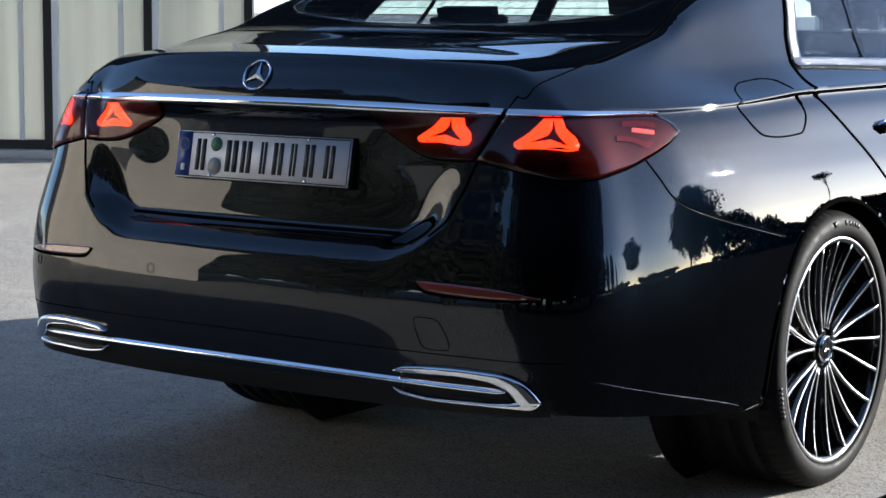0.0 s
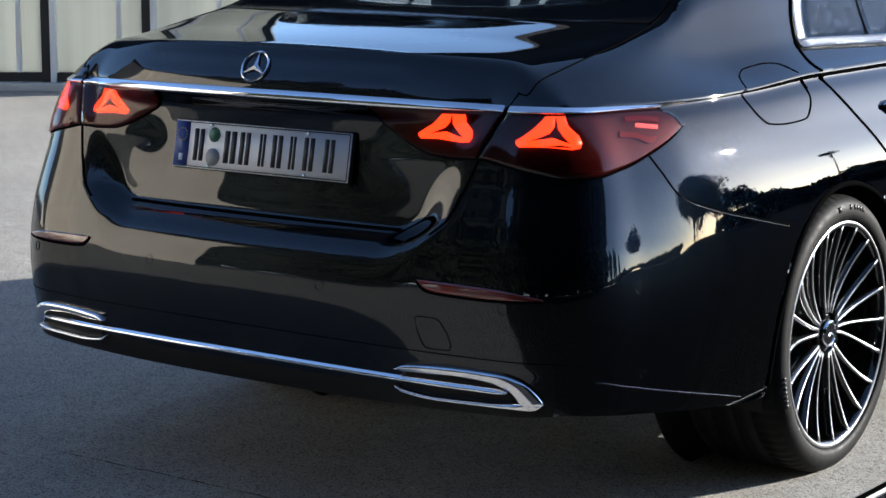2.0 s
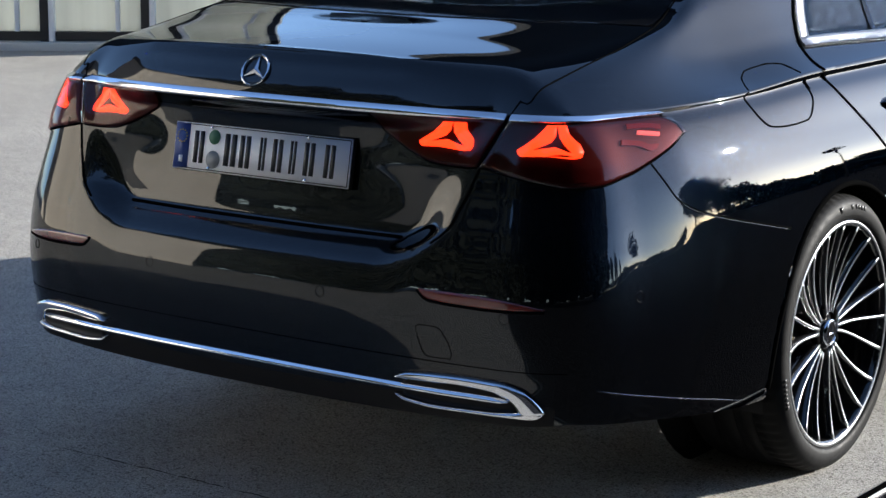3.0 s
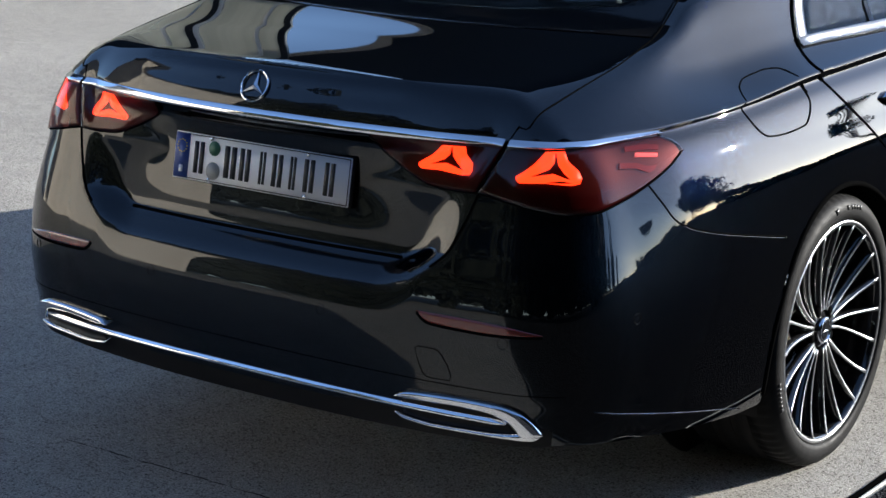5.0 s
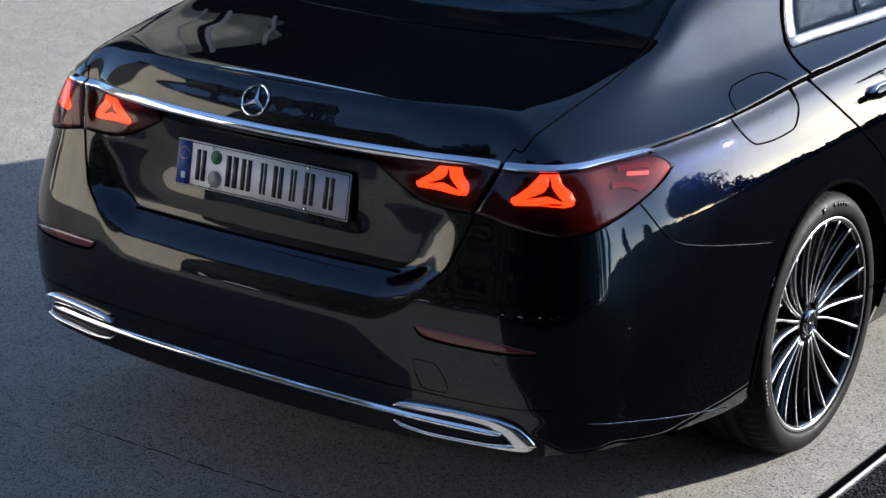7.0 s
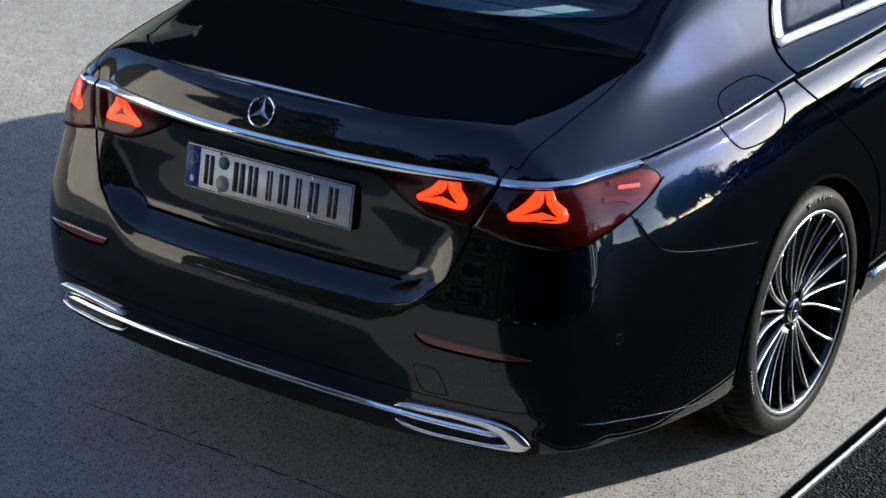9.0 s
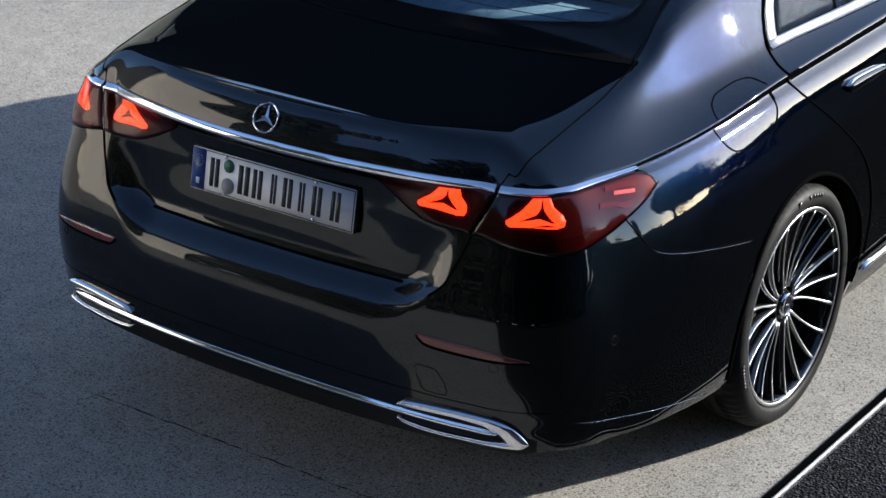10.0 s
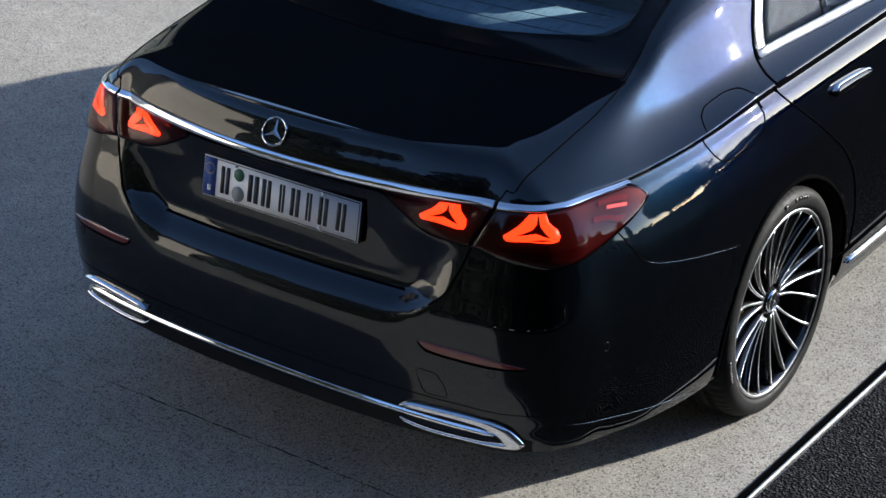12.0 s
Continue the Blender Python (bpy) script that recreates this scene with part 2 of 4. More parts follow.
INSET_SIDE = spline((.18, .22, .26, .32, .42, .50, .56, .62, .66, .70, .74, .80, .84, .87, .90, .935, .955, .964, .972, 1.02, 1.08),
                    (.055, .036, .020, .005, -.006, -.0102, -.0088, -.0042, .0004, .0058, .0118, .0238, .0364, .0475, .0600, .0780, .0930, .0985, .0965, .135, .19))


CREASE_X = spline((0.0, .29, .45, .76, 1.1, 2.0, 3.6, 4.2, 4.6, 4.86), (.70, .782, .81, .838, .858, .868, .855, .82, .74, .60))
CREASE_Z = spline((0.0, .29, .45, .76, 1.1, 2.0, 3.6, 4.2, 4.6, 4.86), (.962, .966, .967, .972, .985, .99, .955, .90, .82, .74))


def side_share(x, y):
    """0 on the rear, 1 along the side (and on the nose)."""
    return smooth01(.02, .42, y)


def crease_x(y):
    return CREASE_X(y)


def crease_z(y):
    return CREASE_Z(y)


TOP_LINE = spline((-.05, .02, .15, .35, .55, .66, .80, 1.0, 1.25, 1.6, 2.0, 2.4, 2.8, 3.1, 3.5, 3.85, 4.2, 4.6, 4.87),
                  (1.070, 1.078, 1.090, 1.106, 1.124, 1.146, 1.200, 1.272, 1.350, 1.425, 1.460, 1.468, 1.455, 1.41, 1.22, 1.05, .99, .89, .76))


# over the crease: a soft ledge, then the leaning pillar and windows
PILLAR = spline((-.10, -.05, 0, .03, .06, .09, .12, .16, .22, .30, .45, .90), (-.06, -.03, 0, .016, .037, .066, .112, .182, .286, .415, .63, 1.2))


def height(x, y):
    """The top of the body: deck, glass, roof and bonnet."""
    x = np.abs(x)
    top = TOP_LINE(y) - (.065 - .030 * smooth01(.30, .55, y) + .08 * smooth01(.75, 1.4, y)) * x * x
    dx = np.maximum(crease_x(y) - x, -.1)
    plain = 1.03 * dx + .42 * dx * np.abs(dx)
    w = smooth01(.25, .80, y)
    side = crease_z(y) + plain * (1 - w) + PILLAR(dx) * w
    k = .028 + .067 * smooth01(.42, .15, y) + .05 * smooth01(.70, 1.10, y)
    h = np.clip(.5 + .5 * (side - top) / k, 0, 1)
    ridge = .007 * np.exp(-((y - .005 - .10 * x * x) / .028) ** 2) * smooth01(.66, .25, x)
    return side * (1 - h) + top * h - k * h * (1 - h) + ridge


def lid_half(z):
    """Half the width of the boot lid's rear face at height z."""
    return np.interp(z, (.60, .66, .69, .73, .80, .863, .975, 1.03, 1.1), (.45, .46, .49, .538, .568, .588, .624, .655, .672))


def surface(u, z):
    """A point of the lower body: u metres along the plan, at height z; the right-hand half."""
    x, y, nx, ny = plan(u)
    w = side_share(x, y)
    nose = smooth01(4.2, 4.75, y)
    xs = lid_half(z)
    soft = smooth01(.93, .78, z)
    lid = smooth01(xs + .008 + .012 * soft, xs - .036 - .064 * soft, x)
    low = INSET_LID(z) + .064 * np.minimum(x / .62, 1.0) ** 2 * smooth01(.84, .97, z)
    # the hollow behind the plate, over the lid's lower lip
    low = low + .031 * smooth01(.56, .27, x) * smooth01(.70, .89, z) * smooth01(.968, .925, z)
    rear = low * lid + INSET_CORNER(z) * (1 - lid)
    zs = z - (CREASE_Z(y) - .972) * smooth01(.85, .95, z)
    d = rear * (1 - w) + INSET_SIDE(zs) * w
    d = d * (1 - nose) + nose * (.20 * smooth01(.50, .95, z) ** 2 + .10 * smooth01(.36, .2, z))
    return np.array([x - nx * d, y - ny * d, z * np.ones_like(x)])


def lift(U, Z, off=0.0):
    """Places on the lower body, off metres above it; U below 0 is the left-hand half."""
    U, Z = np.broadcast_arrays(np.asarray(U, float), np.asarray(Z, float))
    s, u, e = np.where(U < 0, -1.0, 1.0), np.maximum(np.abs(U), .005), .004
    a = surface(u + e, Z) - surface(u - e, Z)
    b = surface(u, Z + e) - surface(u, Z - e)
    n = np.cross(a, b, axis=0)
    p = surface(np.abs(U), Z) + off * n / np.linalg.norm(n, axis=0)
    p[0] *= s
    return np.moveaxis(p, 0, -1)


_UG = np.linspace(0, 2.4, 1201)


def u_x(x, z):
    """u where the surface at height z reaches x, on the rear."""
    q = surface(_UG, np.full_like(_UG, z))
    return math.copysign(float(np.interp(abs(x), np.maximum.accumulate(q[0]), _UG)), x)


def u_y(y, z):
    """u where the surface at height z reaches y, on the side."""
    k = _UG > .7
    q = surface(_UG[k], np.full(k.sum(), z))
    if y > 1.5:
        return float(np.interp(y, _Y, _L))
    return float(np.interp(y, np.maximum.accumulate(q[1]), _UG[k]))


def z_bottom(u):
    x, y, *_ = plan(u)
    return np.interp(y, (.0, .04, .62, 1.6), (.325, .33, .262, .22))


def z_top(u):
    """Where the lower body meets the top."""
    z = 1.0
    for _ in range(25):
        p = surface(u, z)
        z = .5 * z + .5 * float(height(p[0], p[1]))
    return z


# ---- the car ----
car = thing("car", "parked dark navy saloon car with chrome trim and lit tail lamps", "car")
us = np.unique(np.r_[np.linspace(0, .42, 46), np.linspace(.42, .70, 71), np.linspace(.70, 2.8, 230), np.linspace(2.8, 5.2, 70), np.linspace(5.2, U_END, 70)])
ZT = {u: z_top(u) for u in us}


def arch_gap(y, z):
    return np.minimum(np.hypot(y - WHEEL_Y, z - WHEEL_Z), np.hypot(y - FRONT_Y, z - WHEEL_Z)) - ARCH_R


def lower_panels(m):
    """The panel of each place on the lower body."""
    x, y, z = np.moveaxis(m, -1, 0)
    door = np.interp(z, (.25, .5, .72, .86, .985), (1.53, 1.50, 1.42, 1.28, 1.13))
    tests = [(x > .5) & (arch_gap(y, z) < -.001),
             (y < .5) & (z > .682) & (x < lid_half(z)),
             (y < .9) & (z < .372) & (x < .77),
             (y < .9) & (z < seam_z(y)),
             (y < 1.13), (y > 4.35), (y > 3.45), (y > 2.25), (y > door)]
    return np.select([t.astype(bool) for t in tests], range(9), 9)


LOWER_NAMES = (None, "boot_lid", "diffuser", "rear_bumper", "rear_wing", "front_bumper", "front_wing", "front_door", "rear_door", "rear_wing")


def seam_z(y):
    return np.interp(y, (.0, .309, .336, .364, .403, .482, .67, .85), (.862, .862, .82, .78, .757, .732, .688, .66))


def mirrored(pts, names, flip, top=False):
    """Sheets for both halves of the car, one for each named panel: pts[i, j] on the right-hand half, names[i][j] a cell's panel."""
    cells = {}
    n, m = pts.shape[:2]
    for side in (1, -1):
        for i in range(n - 1):
            for j in range(m - 1):
                name = names[i][j]
                if name:
                    key = name if name in MIDDLE else (name, side)
                    cells.setdefault(key, []).append((side, i, j))
    P = np.round(pts, 4).tolist()
    for key, some in cells.items():
        name = key if isinstance(key, str) else key[0]
        bm = SHEETS.setdefault(key, (bmesh.new(), {}))[0]
        vs = SHEETS[key][1]

        def v(side, i, j):
            x, y, z = P[i][j]
            key = (side * x, y, z)
            if key not in vs:
                vs[key] = bm.verts.new((side * pts[i, j, 0], pts[i, j, 1], pts[i, j, 2]))
            return vs[key]
        for side, i, j in some:
            f = [v(side, i, j), v(side, i + 1, j), v(side, i + 1, j + 1), v(side, i, j + 1)]
            f = list(dict.fromkeys(f))
            if len(f) > 2:
                try:
                    bm.faces.new(f if (side > 0) != flip else f[::-1])
                except ValueError:
                    pass


MIDDLE = ("boot_lid", "rear_bumper", "front_bumper", "roof", "bonnet", "diffuser")
SHEETS = {}
ROWS = 120


def build_lower():
    vv = np.linspace(0, 1, ROWS + 1)
    pts = np.zeros((len(us), ROWS + 1, 3))
    for i, u in enumerate(us):
        zs = z_bottom(u) + (ZT[u] - z_bottom(u)) * vv
        pts[i] = surface(np.full(ROWS + 1, u), zs).T
    # draw the grid onto the wheel arches
    for cy in (WHEEL_Y, FRONT_Y):
        r = np.hypot(pts[..., 1] - cy, pts[..., 2] - WHEEL_Z)
        near = (np.abs(r - ARCH_R) < .011) & (pts[..., 0] > .5)
        f = np.where(near, ARCH_R / np.maximum(r, .01), 1)
        pts[..., 1] = cy + (pts[..., 1] - cy) * f
        pts[..., 2] = WHEEL_Z + (pts[..., 2] - WHEEL_Z) * f
        for i, j in zip(*np.nonzero(near)):
            pts[i, j, 0] = surface(u_y(pts[i, j, 1], pts[i, j, 2]), pts[i, j, 2])[0]
    return pts


def build_top():
    """Deck, glasshouse, roof and bonnet: lines from the edge of the lower body to the car's middle."""
    edge = lower_pts[:, -1]
    y_first, y_last = edge[0, 1], edge[-1, 1]
    q = edge[:, 1] + .42 * smooth01(0, .7, edge[:, 0]) * (edge[:, 1] < 2) - .3 * smooth01(0, .7, edge[:, 0]) * (edge[:, 1] > 4)
    q = np.maximum.accumulate(np.clip(q, y_first, y_last))
    q[0], q[-1] = y_first, y_last
    n = 110
    t = np.linspace(0, 1, n + 1)
    t = t * .55 + .45 * t ** 2
    pts = np.zeros((len(us), n + 1, 3))
    for i in range(len(us)):
        x = edge[i, 0] * (1 - t)
        y = edge[i, 1] + (q[i] - edge[i, 1]) * np.sin(t * math.pi / 2)
        z = height(x, y)
        pts[i] = np.stack([x, y, z + (edge[i, 2] - z[0]) * np.maximum(1 - t * 12, 0)], -1)
    return pts


def soften_corner(low, top):
    """Round the lid's upper corner, where rear, deck and shoulder meet."""
    g = np.concatenate([low, top[:, 1:]], 1)
    x, y, z = np.moveaxis(g, -1, 0)
    w = smooth01(.36, .56, x) * smooth01(.980, 1.004, z) * smooth01(.62, .36, y)
    w[0] = w[-1] = 0
    w[:, 0] = w[:, -1] = 0
    w = w[..., None] * .5
    for _ in range(160):
        m = (np.roll(g, 1, 0) + np.roll(g, -1, 0) + np.roll(g, 1, 1) + np.roll(g, -1, 1)) / 4
        g = g + w * (m - g)
    n = low.shape[1]
    return g[:, :n], g[:, n - 1:]


def cells(p):
    return (p[1:, 1:] + p[:-1, 1:] + p[1:, :-1] + p[:-1, :-1]) / 4


def top_panels(m):
    x, y, z = np.moveaxis(m, -1, 0)
    lid_x = np.interp(y, (.0, .2, .4, .6), (.655, .672, .668, .664))
    tests = [(y < .615) & (x < lid_x), (y >= 3.9) & (x < .78), y >= 3.9, (z > 1.30) | ((y > .55) & (x < .66) & (y < 2.0)), y < 1.2, y < 2.25]
    kinds = np.select(tests, range(6), 6)
    kinds[rear_opening(x, y) | other_openings(x, y, z)] = 7
    return kinds


def rear_opening(x, y):
    return (y > SILL_CURVE(np.minimum(x, .57)) - .004) & (y < 1.49) & (x < np.interp(y, (.6, .742, .80, 1.0, 1.5), (.541, .551, .568, .541, .456)))


def other_openings(x, y, z):
    low, roof = np.interp(y, (1.12, 1.29, 1.56, 1.83, 3.4), (1.053, 1.051, 1.044, 1.038, 1.012)), np.interp(y, (1.1, 1.38, 1.6, 2.0, 2.6, 3.1, 3.45), (1.24, 1.30, 1.342, 1.372, 1.365, 1.27, 1.06))
    rear = np.interp(z, (1.045, 1.08, 1.12, 1.165, 1.212, 1.33), (1.18, 1.20, 1.23, 1.274, 1.316, 1.458))
    windscreen = (y > 3.02) & (y < 3.74) & (x < .60 - .05 * (3.74 - y))
    return windscreen | ((z > low) & (z < roof) & (y > rear) & (y < 3.3) & (x > .45))


SILL_CURVE = spline((0, .18, .34, .46, .535, .575), (.640, .652, .683, .716, .742, .790))
TOP_NAMES = ("boot_lid", "bonnet", "front_wing", "roof", "rear_wing", "rear_door", "front_door", None)


lower_pts = build_lower()
top_pts = build_top()
lower_kinds, top_kinds = lower_panels(cells(lower_pts)), top_panels(cells(top_pts))
lower_pts, top_pts = soften_corner(lower_pts, top_pts)
mirrored(lower_pts, [[LOWER_NAMES[k] for k in r] for r in lower_kinds], False)
mirrored(top_pts, [[TOP_NAMES[k] for k in r] for r in top_kinds], False)
for key, (sheet, _) in SHEETS.items():
    part(key if isinstance(key, str) else key[0], sheet, BLACK if key == "diffuser" else PAINT, car)



# ---- trim on the body ----
def pl(curve, s):
    """A smooth point at share s of a curve of (u, z) knots."""
    c = np.array(curve, float)
    k = np.r_[0, np.cumsum(np.hypot(*np.diff(c, axis=0).T))]
    k = k / k[-1]
    return np.array([spline(k, c[:, 0])(s), spline(k, c[:, 1])(s)]) if len(c) > 2 else np.array([np.interp(s, k, c[:, 0]), np.interp(s, k, c[:, 1])])


def shell_bm(low, high, off, n=40, m=6, side=1, sink=-.004, bulge=0.0):
    """A plate on the body between two curves of (u, z), its rim turned in."""
    s = np.linspace(0, 1, n + 1)
    s = np.r_[0, 0, s, 1, 1]
    a, b = np.array([pl(low, q) for q in s]).T, np.array([pl(high, q) for q in s]).T
    t = np.r_[0, np.linspace(0, 1, m + 1), 1]
    U = a[0][:, None] * (1 - t) + b[0][:, None] * t
    Z = a[1][:, None] * (1 - t) + b[1][:, None] * t
    O = np.full(U.shape, float(off)) + bulge * np.sin(np.pi * t)[None, :]
    O[:, 0] = O[:, -1] = sink
    O[0, :] = O[-1, :] = sink
    P = lift(side * U, Z, O)
    rows = [[tuple(p) for p in r] for r in P]
    bm = grid_bm(rows if side > 0 else rows[::-1])
    bmesh.ops.remove_doubles(bm, verts=bm.verts, dist=2e-5)
    bmesh.ops.recalc_face_normals(bm, faces=bm.faces)
    return bm


def seam(curve, parent=car, r=.0021, off=.0004, side=1, n=40, name="shut_line"):
    s = np.linspace(0, 1, n + 1)
    c = np.array([pl(curve, q) for q in s])
    return part(name, tube_bm([tuple(p) for p in lift(side * c[:, 0], c[:, 1], off)], r, 6), SEAM, parent)


SKIN = np.concatenate([top_pts[:260].reshape(-1, 3), lower_pts[:260, -25:].reshape(-1, 3)])


def skin_z(x, y):
    """Height of the built skin over a place."""
    d = (SKIN[:, 0] - x) ** 2 + (SKIN[:, 1] - y) ** 2
    k = np.argpartition(d, 4)[:4]
    w = 1 / (d[k] + 1e-7)
    return float((SKIN[k, 2] * w).sum() / w.sum())


def top_seam(knots, side=1, r=.0021, n=40, mat_=None, name="shut_line"):
    c = np.array(knots, float)
    k = np.r_[0, np.cumsum(np.hypot(*np.diff(c, axis=0).T))]
    q = np.linspace(0, k[-1], n + 1)
    x, y = spline(k, c[:, 0])(q), spline(k, c[:, 1])(q)
    return part(name, tube_bm([(side * a, b, skin_z(a, b) - .0002) for a, b in zip(x, y)], r, 6), mat_ or SEAM, car)


def top_plate(name, columns, off, material, side=None, label=""):
    """A plate on the top: columns of (x, y) points, all of one length."""
    rows = []
    for col in columns:
        r = []
        for x, y in col:
            e = .003
            ax = abs(x)
            nx, ny = -(height(ax + e, y) - height(ax - e, y)) / (2 * e), -(height(ax, y + e) - height(ax, y - e)) / (2 * e)
            nn = Vector((math.copysign(float(nx), x if x else 1) * (1 if abs(x) > 1e-6 else 0), float(ny), 1)).normalized()
            p = Vector((x, y, float(height(ax, y)))) + nn * off
            r.append(p * 1)
        rows.append(r)
    bm = grid_bm(rows)
    bmesh.ops.solidify(bm, geom=bm.faces[:], thickness=.004)
    bmesh.ops.recalc_face_normals(bm, faces=bm.faces)
    return part(name, bm, material, car, label)


# chrome strip across the lid and over the wing lamps
def strip_z(x):
    return .976 - .012 * min(x / .62, 1) ** 2


xs = np.linspace(-.617, .617, 61)
uu = np.array([u_x(x, .97) for x in xs])
zz = np.array([strip_z(abs(x)) for x in xs])
t5 = np.array([-.0085, -.0085, -.0072, 0, .0072, .0085, .0085])
o5 = np.array([-.004, .0100, .0112, .0068, .0024, .0014, -.004])
rows = [[tuple(p) for p in lift(np.full(7, u), z + t5, o5)] for u, z in zip(uu, zz)]
bm = grid_bm(rows)
bmesh.ops.recalc_face_normals(bm, faces=bm.faces)
part("chrome_strip", bm, CHROME, car, "polished chrome strip across the boot lid")
U_SEAM_TOP, U_SEAM_LOW = u_x(.624, .968), .603
for side in (1, -1):
    k = np.linspace(0, 1, 31)
    rows = []
    for q in k:
        u, z = U_SEAM_TOP + .004 + (1.185 - U_SEAM_TOP) * q, .964 - .007 * q ** 1.5
        h = 1 - .45 * q ** 2
        rows.append([tuple(p) for p in lift(np.full(7, side * u), z + t5 * h, o5)])
    bm = grid_bm(rows)
    bmesh.ops.recalc_face_normals(bm, faces=bm.faces)
    part("chrome_strip", bm, CHROME, car, "polished chrome strip over a tail lamp")

# tail lamps
WING_LOW = [(U_SEAM_LOW + .003, .862), (.68, .848), (.76, .836), (.835, .826), (.92, .825), (1.02, .839), (1.10, .862), (1.185, .891), (1.232, .911)]
WING_HIGH = [(U_SEAM_TOP + .005, .955), (.9, .954), (1.10, .950), (1.175, .948), (1.205, .940), (1.225, .928), (1.235, .914)]
LID_HIGH = [(U_SEAM_TOP - .008, .956), (.5, .960), (.4, .963), (u_x(.312, .963), .964)]
LID_LOW = [(U_SEAM_LOW - .008, .861), (.545, .859), (.485, .862), (.425, .880), (.385, .898), (u_x(.335, .920), .920)]
SIG = [(965, 204), (1019, 204), (1023, 223), (1042, 243), (1045.5, 258), (1040, 268), (1022, 270), (963, 264), (917, 265.5), (910, 260), (909, 253), (922, 244), (942, 230)]
SIG_HOLE = [(989, 207), (992, 229), (1004, 243), (1021, 258), (1012, 257), (979, 246), (938, 252.5), (973, 237), (983, 225), (986, 208)]


def signature(u0, u1, z0, z1, side, parent, off):
    """The three-armed light: a raised plate with a three-pointed hollow."""
    bm = bmesh.new()
    for loop in (SIG, SIG_HOLE):
        pts = []
        m = len(loop)
        for i in range(m):
            a, b = Vector(loop[i]), Vector(loop[(i + 1) % m])
            cut = max(1, int((b - a).length / 5))
            pts += [a.lerp(b, k / cut) for k in range(cut)]
        vs = []
        for q in pts:
            u, z = u0 + (q.x - 909) / 136.5 * (u1 - u0), z1 - (q.y - 204) / 66 * (z1 - z0)
            vs.append(bm.verts.new(tuple(lift(side * u, z, off))))
        for i in range(len(vs)):
            bm.edges.new((vs[i], vs[(i + 1) % len(vs)]))
    bmesh.ops.triangle_fill(bm, edges=bm.edges[:], use_beauty=True)
    got = bmesh.ops.extrude_face_region(bm, geom=bm.faces[:])
    n = Vector(lift(side * (u0 + u1) / 2, (z0 + z1) / 2, .004)) - Vector(lift(side * (u0 + u1) / 2, (z0 + z1) / 2, 0))
    bmesh.ops.translate(bm, vec=n * .5, verts=[v for v in got["geom"] if isinstance(v, bmesh.types.BMVert)])
    bmesh.ops.recalc_face_normals(bm, faces=bm.faces)
    return part("light_signature", bm, GLOW, parent, "glowing orange-red three-armed light")


for side in (1, -1):
    wing = part("wing_lamp", shell_bm(WING_LOW, WING_HIGH, .0012, 60, 12, side), LAMP_BED, car, "red tail lamp over the rear wing")
    part("lens", shell_bm(WING_LOW, WING_HIGH, .0085, 60, 12, side, bulge=.002), LAMP_GLASS, wing, "clear smoked red lamp cover")
    signature(.688, .905, .884, .951, side, wing, .0035)
    part("light_bar", shell_bm([(1.085, .920), (1.148, .912)], [(1.090, .927), (1.152, .919)], .0058, 8, 2, side), GLOW_PALE, wing, "small pale red light bar")
    part("lens_rib", shell_bm([(.66, .852), (.76, .842), (.85, .836), (.93, .838), (1.00, .848)], [(.66, .872), (.76, .866), (.85, .862), (.93, .862), (1.00, .868)], .0035, 24, 2, side), LENS_DEEP, wing, "ribbed deep red lens band", smooth=False)
    part("light_guide", shell_bm([(1.030, .902), (1.075, .897), (1.11, .885), (1.128, .888)], [(1.035, .913), (1.078, .908), (1.118, .897), (1.138, .897)], .0050, 14, 2, side), LENS_FACET, wing, "dim red light guide", smooth=False)
    part("light_guide", shell_bm([(1.060, .932), (1.110, .931), (1.160, .925)], [(1.065, .941), (1.110, .940), (1.165, .934)], .0050, 14, 2, side), LENS_FACET, wing, "dim red light guide", smooth=False)
    lid_lamp = part("lid_lamp", shell_bm(LID_LOW, LID_HIGH, .0012, 50, 12, side), LAMP_BED, car, "red tail lamp on the boot lid")
    part("lens", shell_bm(LID_LOW, LID_HIGH, .0085, 50, 12, side, bulge=.001), LAMP_GLASS, lid_lamp, "clear smoked red lamp cover")
    signature(u_x(.430, .9), u_x(.560, .9), .891, .950, side, lid_lamp, .0035)
    seam(WING_LOW, side=side, r=.003, off=.001, n=60)
    seam([(1.234, .912), (1.225, .930), (1.205, .943), (1.185, .951)], side=side, r=.003, off=.001)
    seam(LID_LOW, side=side, r=.0022, n=50)
    seam([(u_x(.335, .920), .920), (u_x(.312, .963), .964)], side=side, r=.0018, off=.003)
    # gap between lid and wing
    seam([(u_x(float(lid_half(z)), z), z) for z in (.70, .72, .74, .77, .80, .83, .863)], side=side, r=.0030)
    seam([(U_SEAM_LOW - .003, .863), ((U_SEAM_LOW + U_SEAM_TOP) / 2 - .003, .91), (U_SEAM_TOP, .968)], side=side, r=.0030, off=.002)
    # gap between bumper and wing
    seam([(1.10, .862), (1.13, .82), (1.16, .78), (1.20, .757), (1.28, .732), (1.47, .688), (1.60, .660)], side=side)
    c = np.array([pl([(1.104, .857), (1.134, .816), (1.163, .776), (1.202, .753), (1.281, .728), (1.47, .684), (1.60, .656)], q) for q in np.linspace(0, 1, 41)])
    part("panel_edge", tube_bm([tuple(p) for p in lift(side * c[:, 0], c[:, 1], -.0004)], .0018, 8), PAINT, car)
lid_foot = [(u_x(x, .696), .696) for x in np.linspace(-.40, .40, 41)]
c = np.array(lid_foot)
part("shut_line", tube_bm([tuple(p) for p in lift(c[:, 0], c[:, 1], .0005)], .004, 6), SEAM, car)
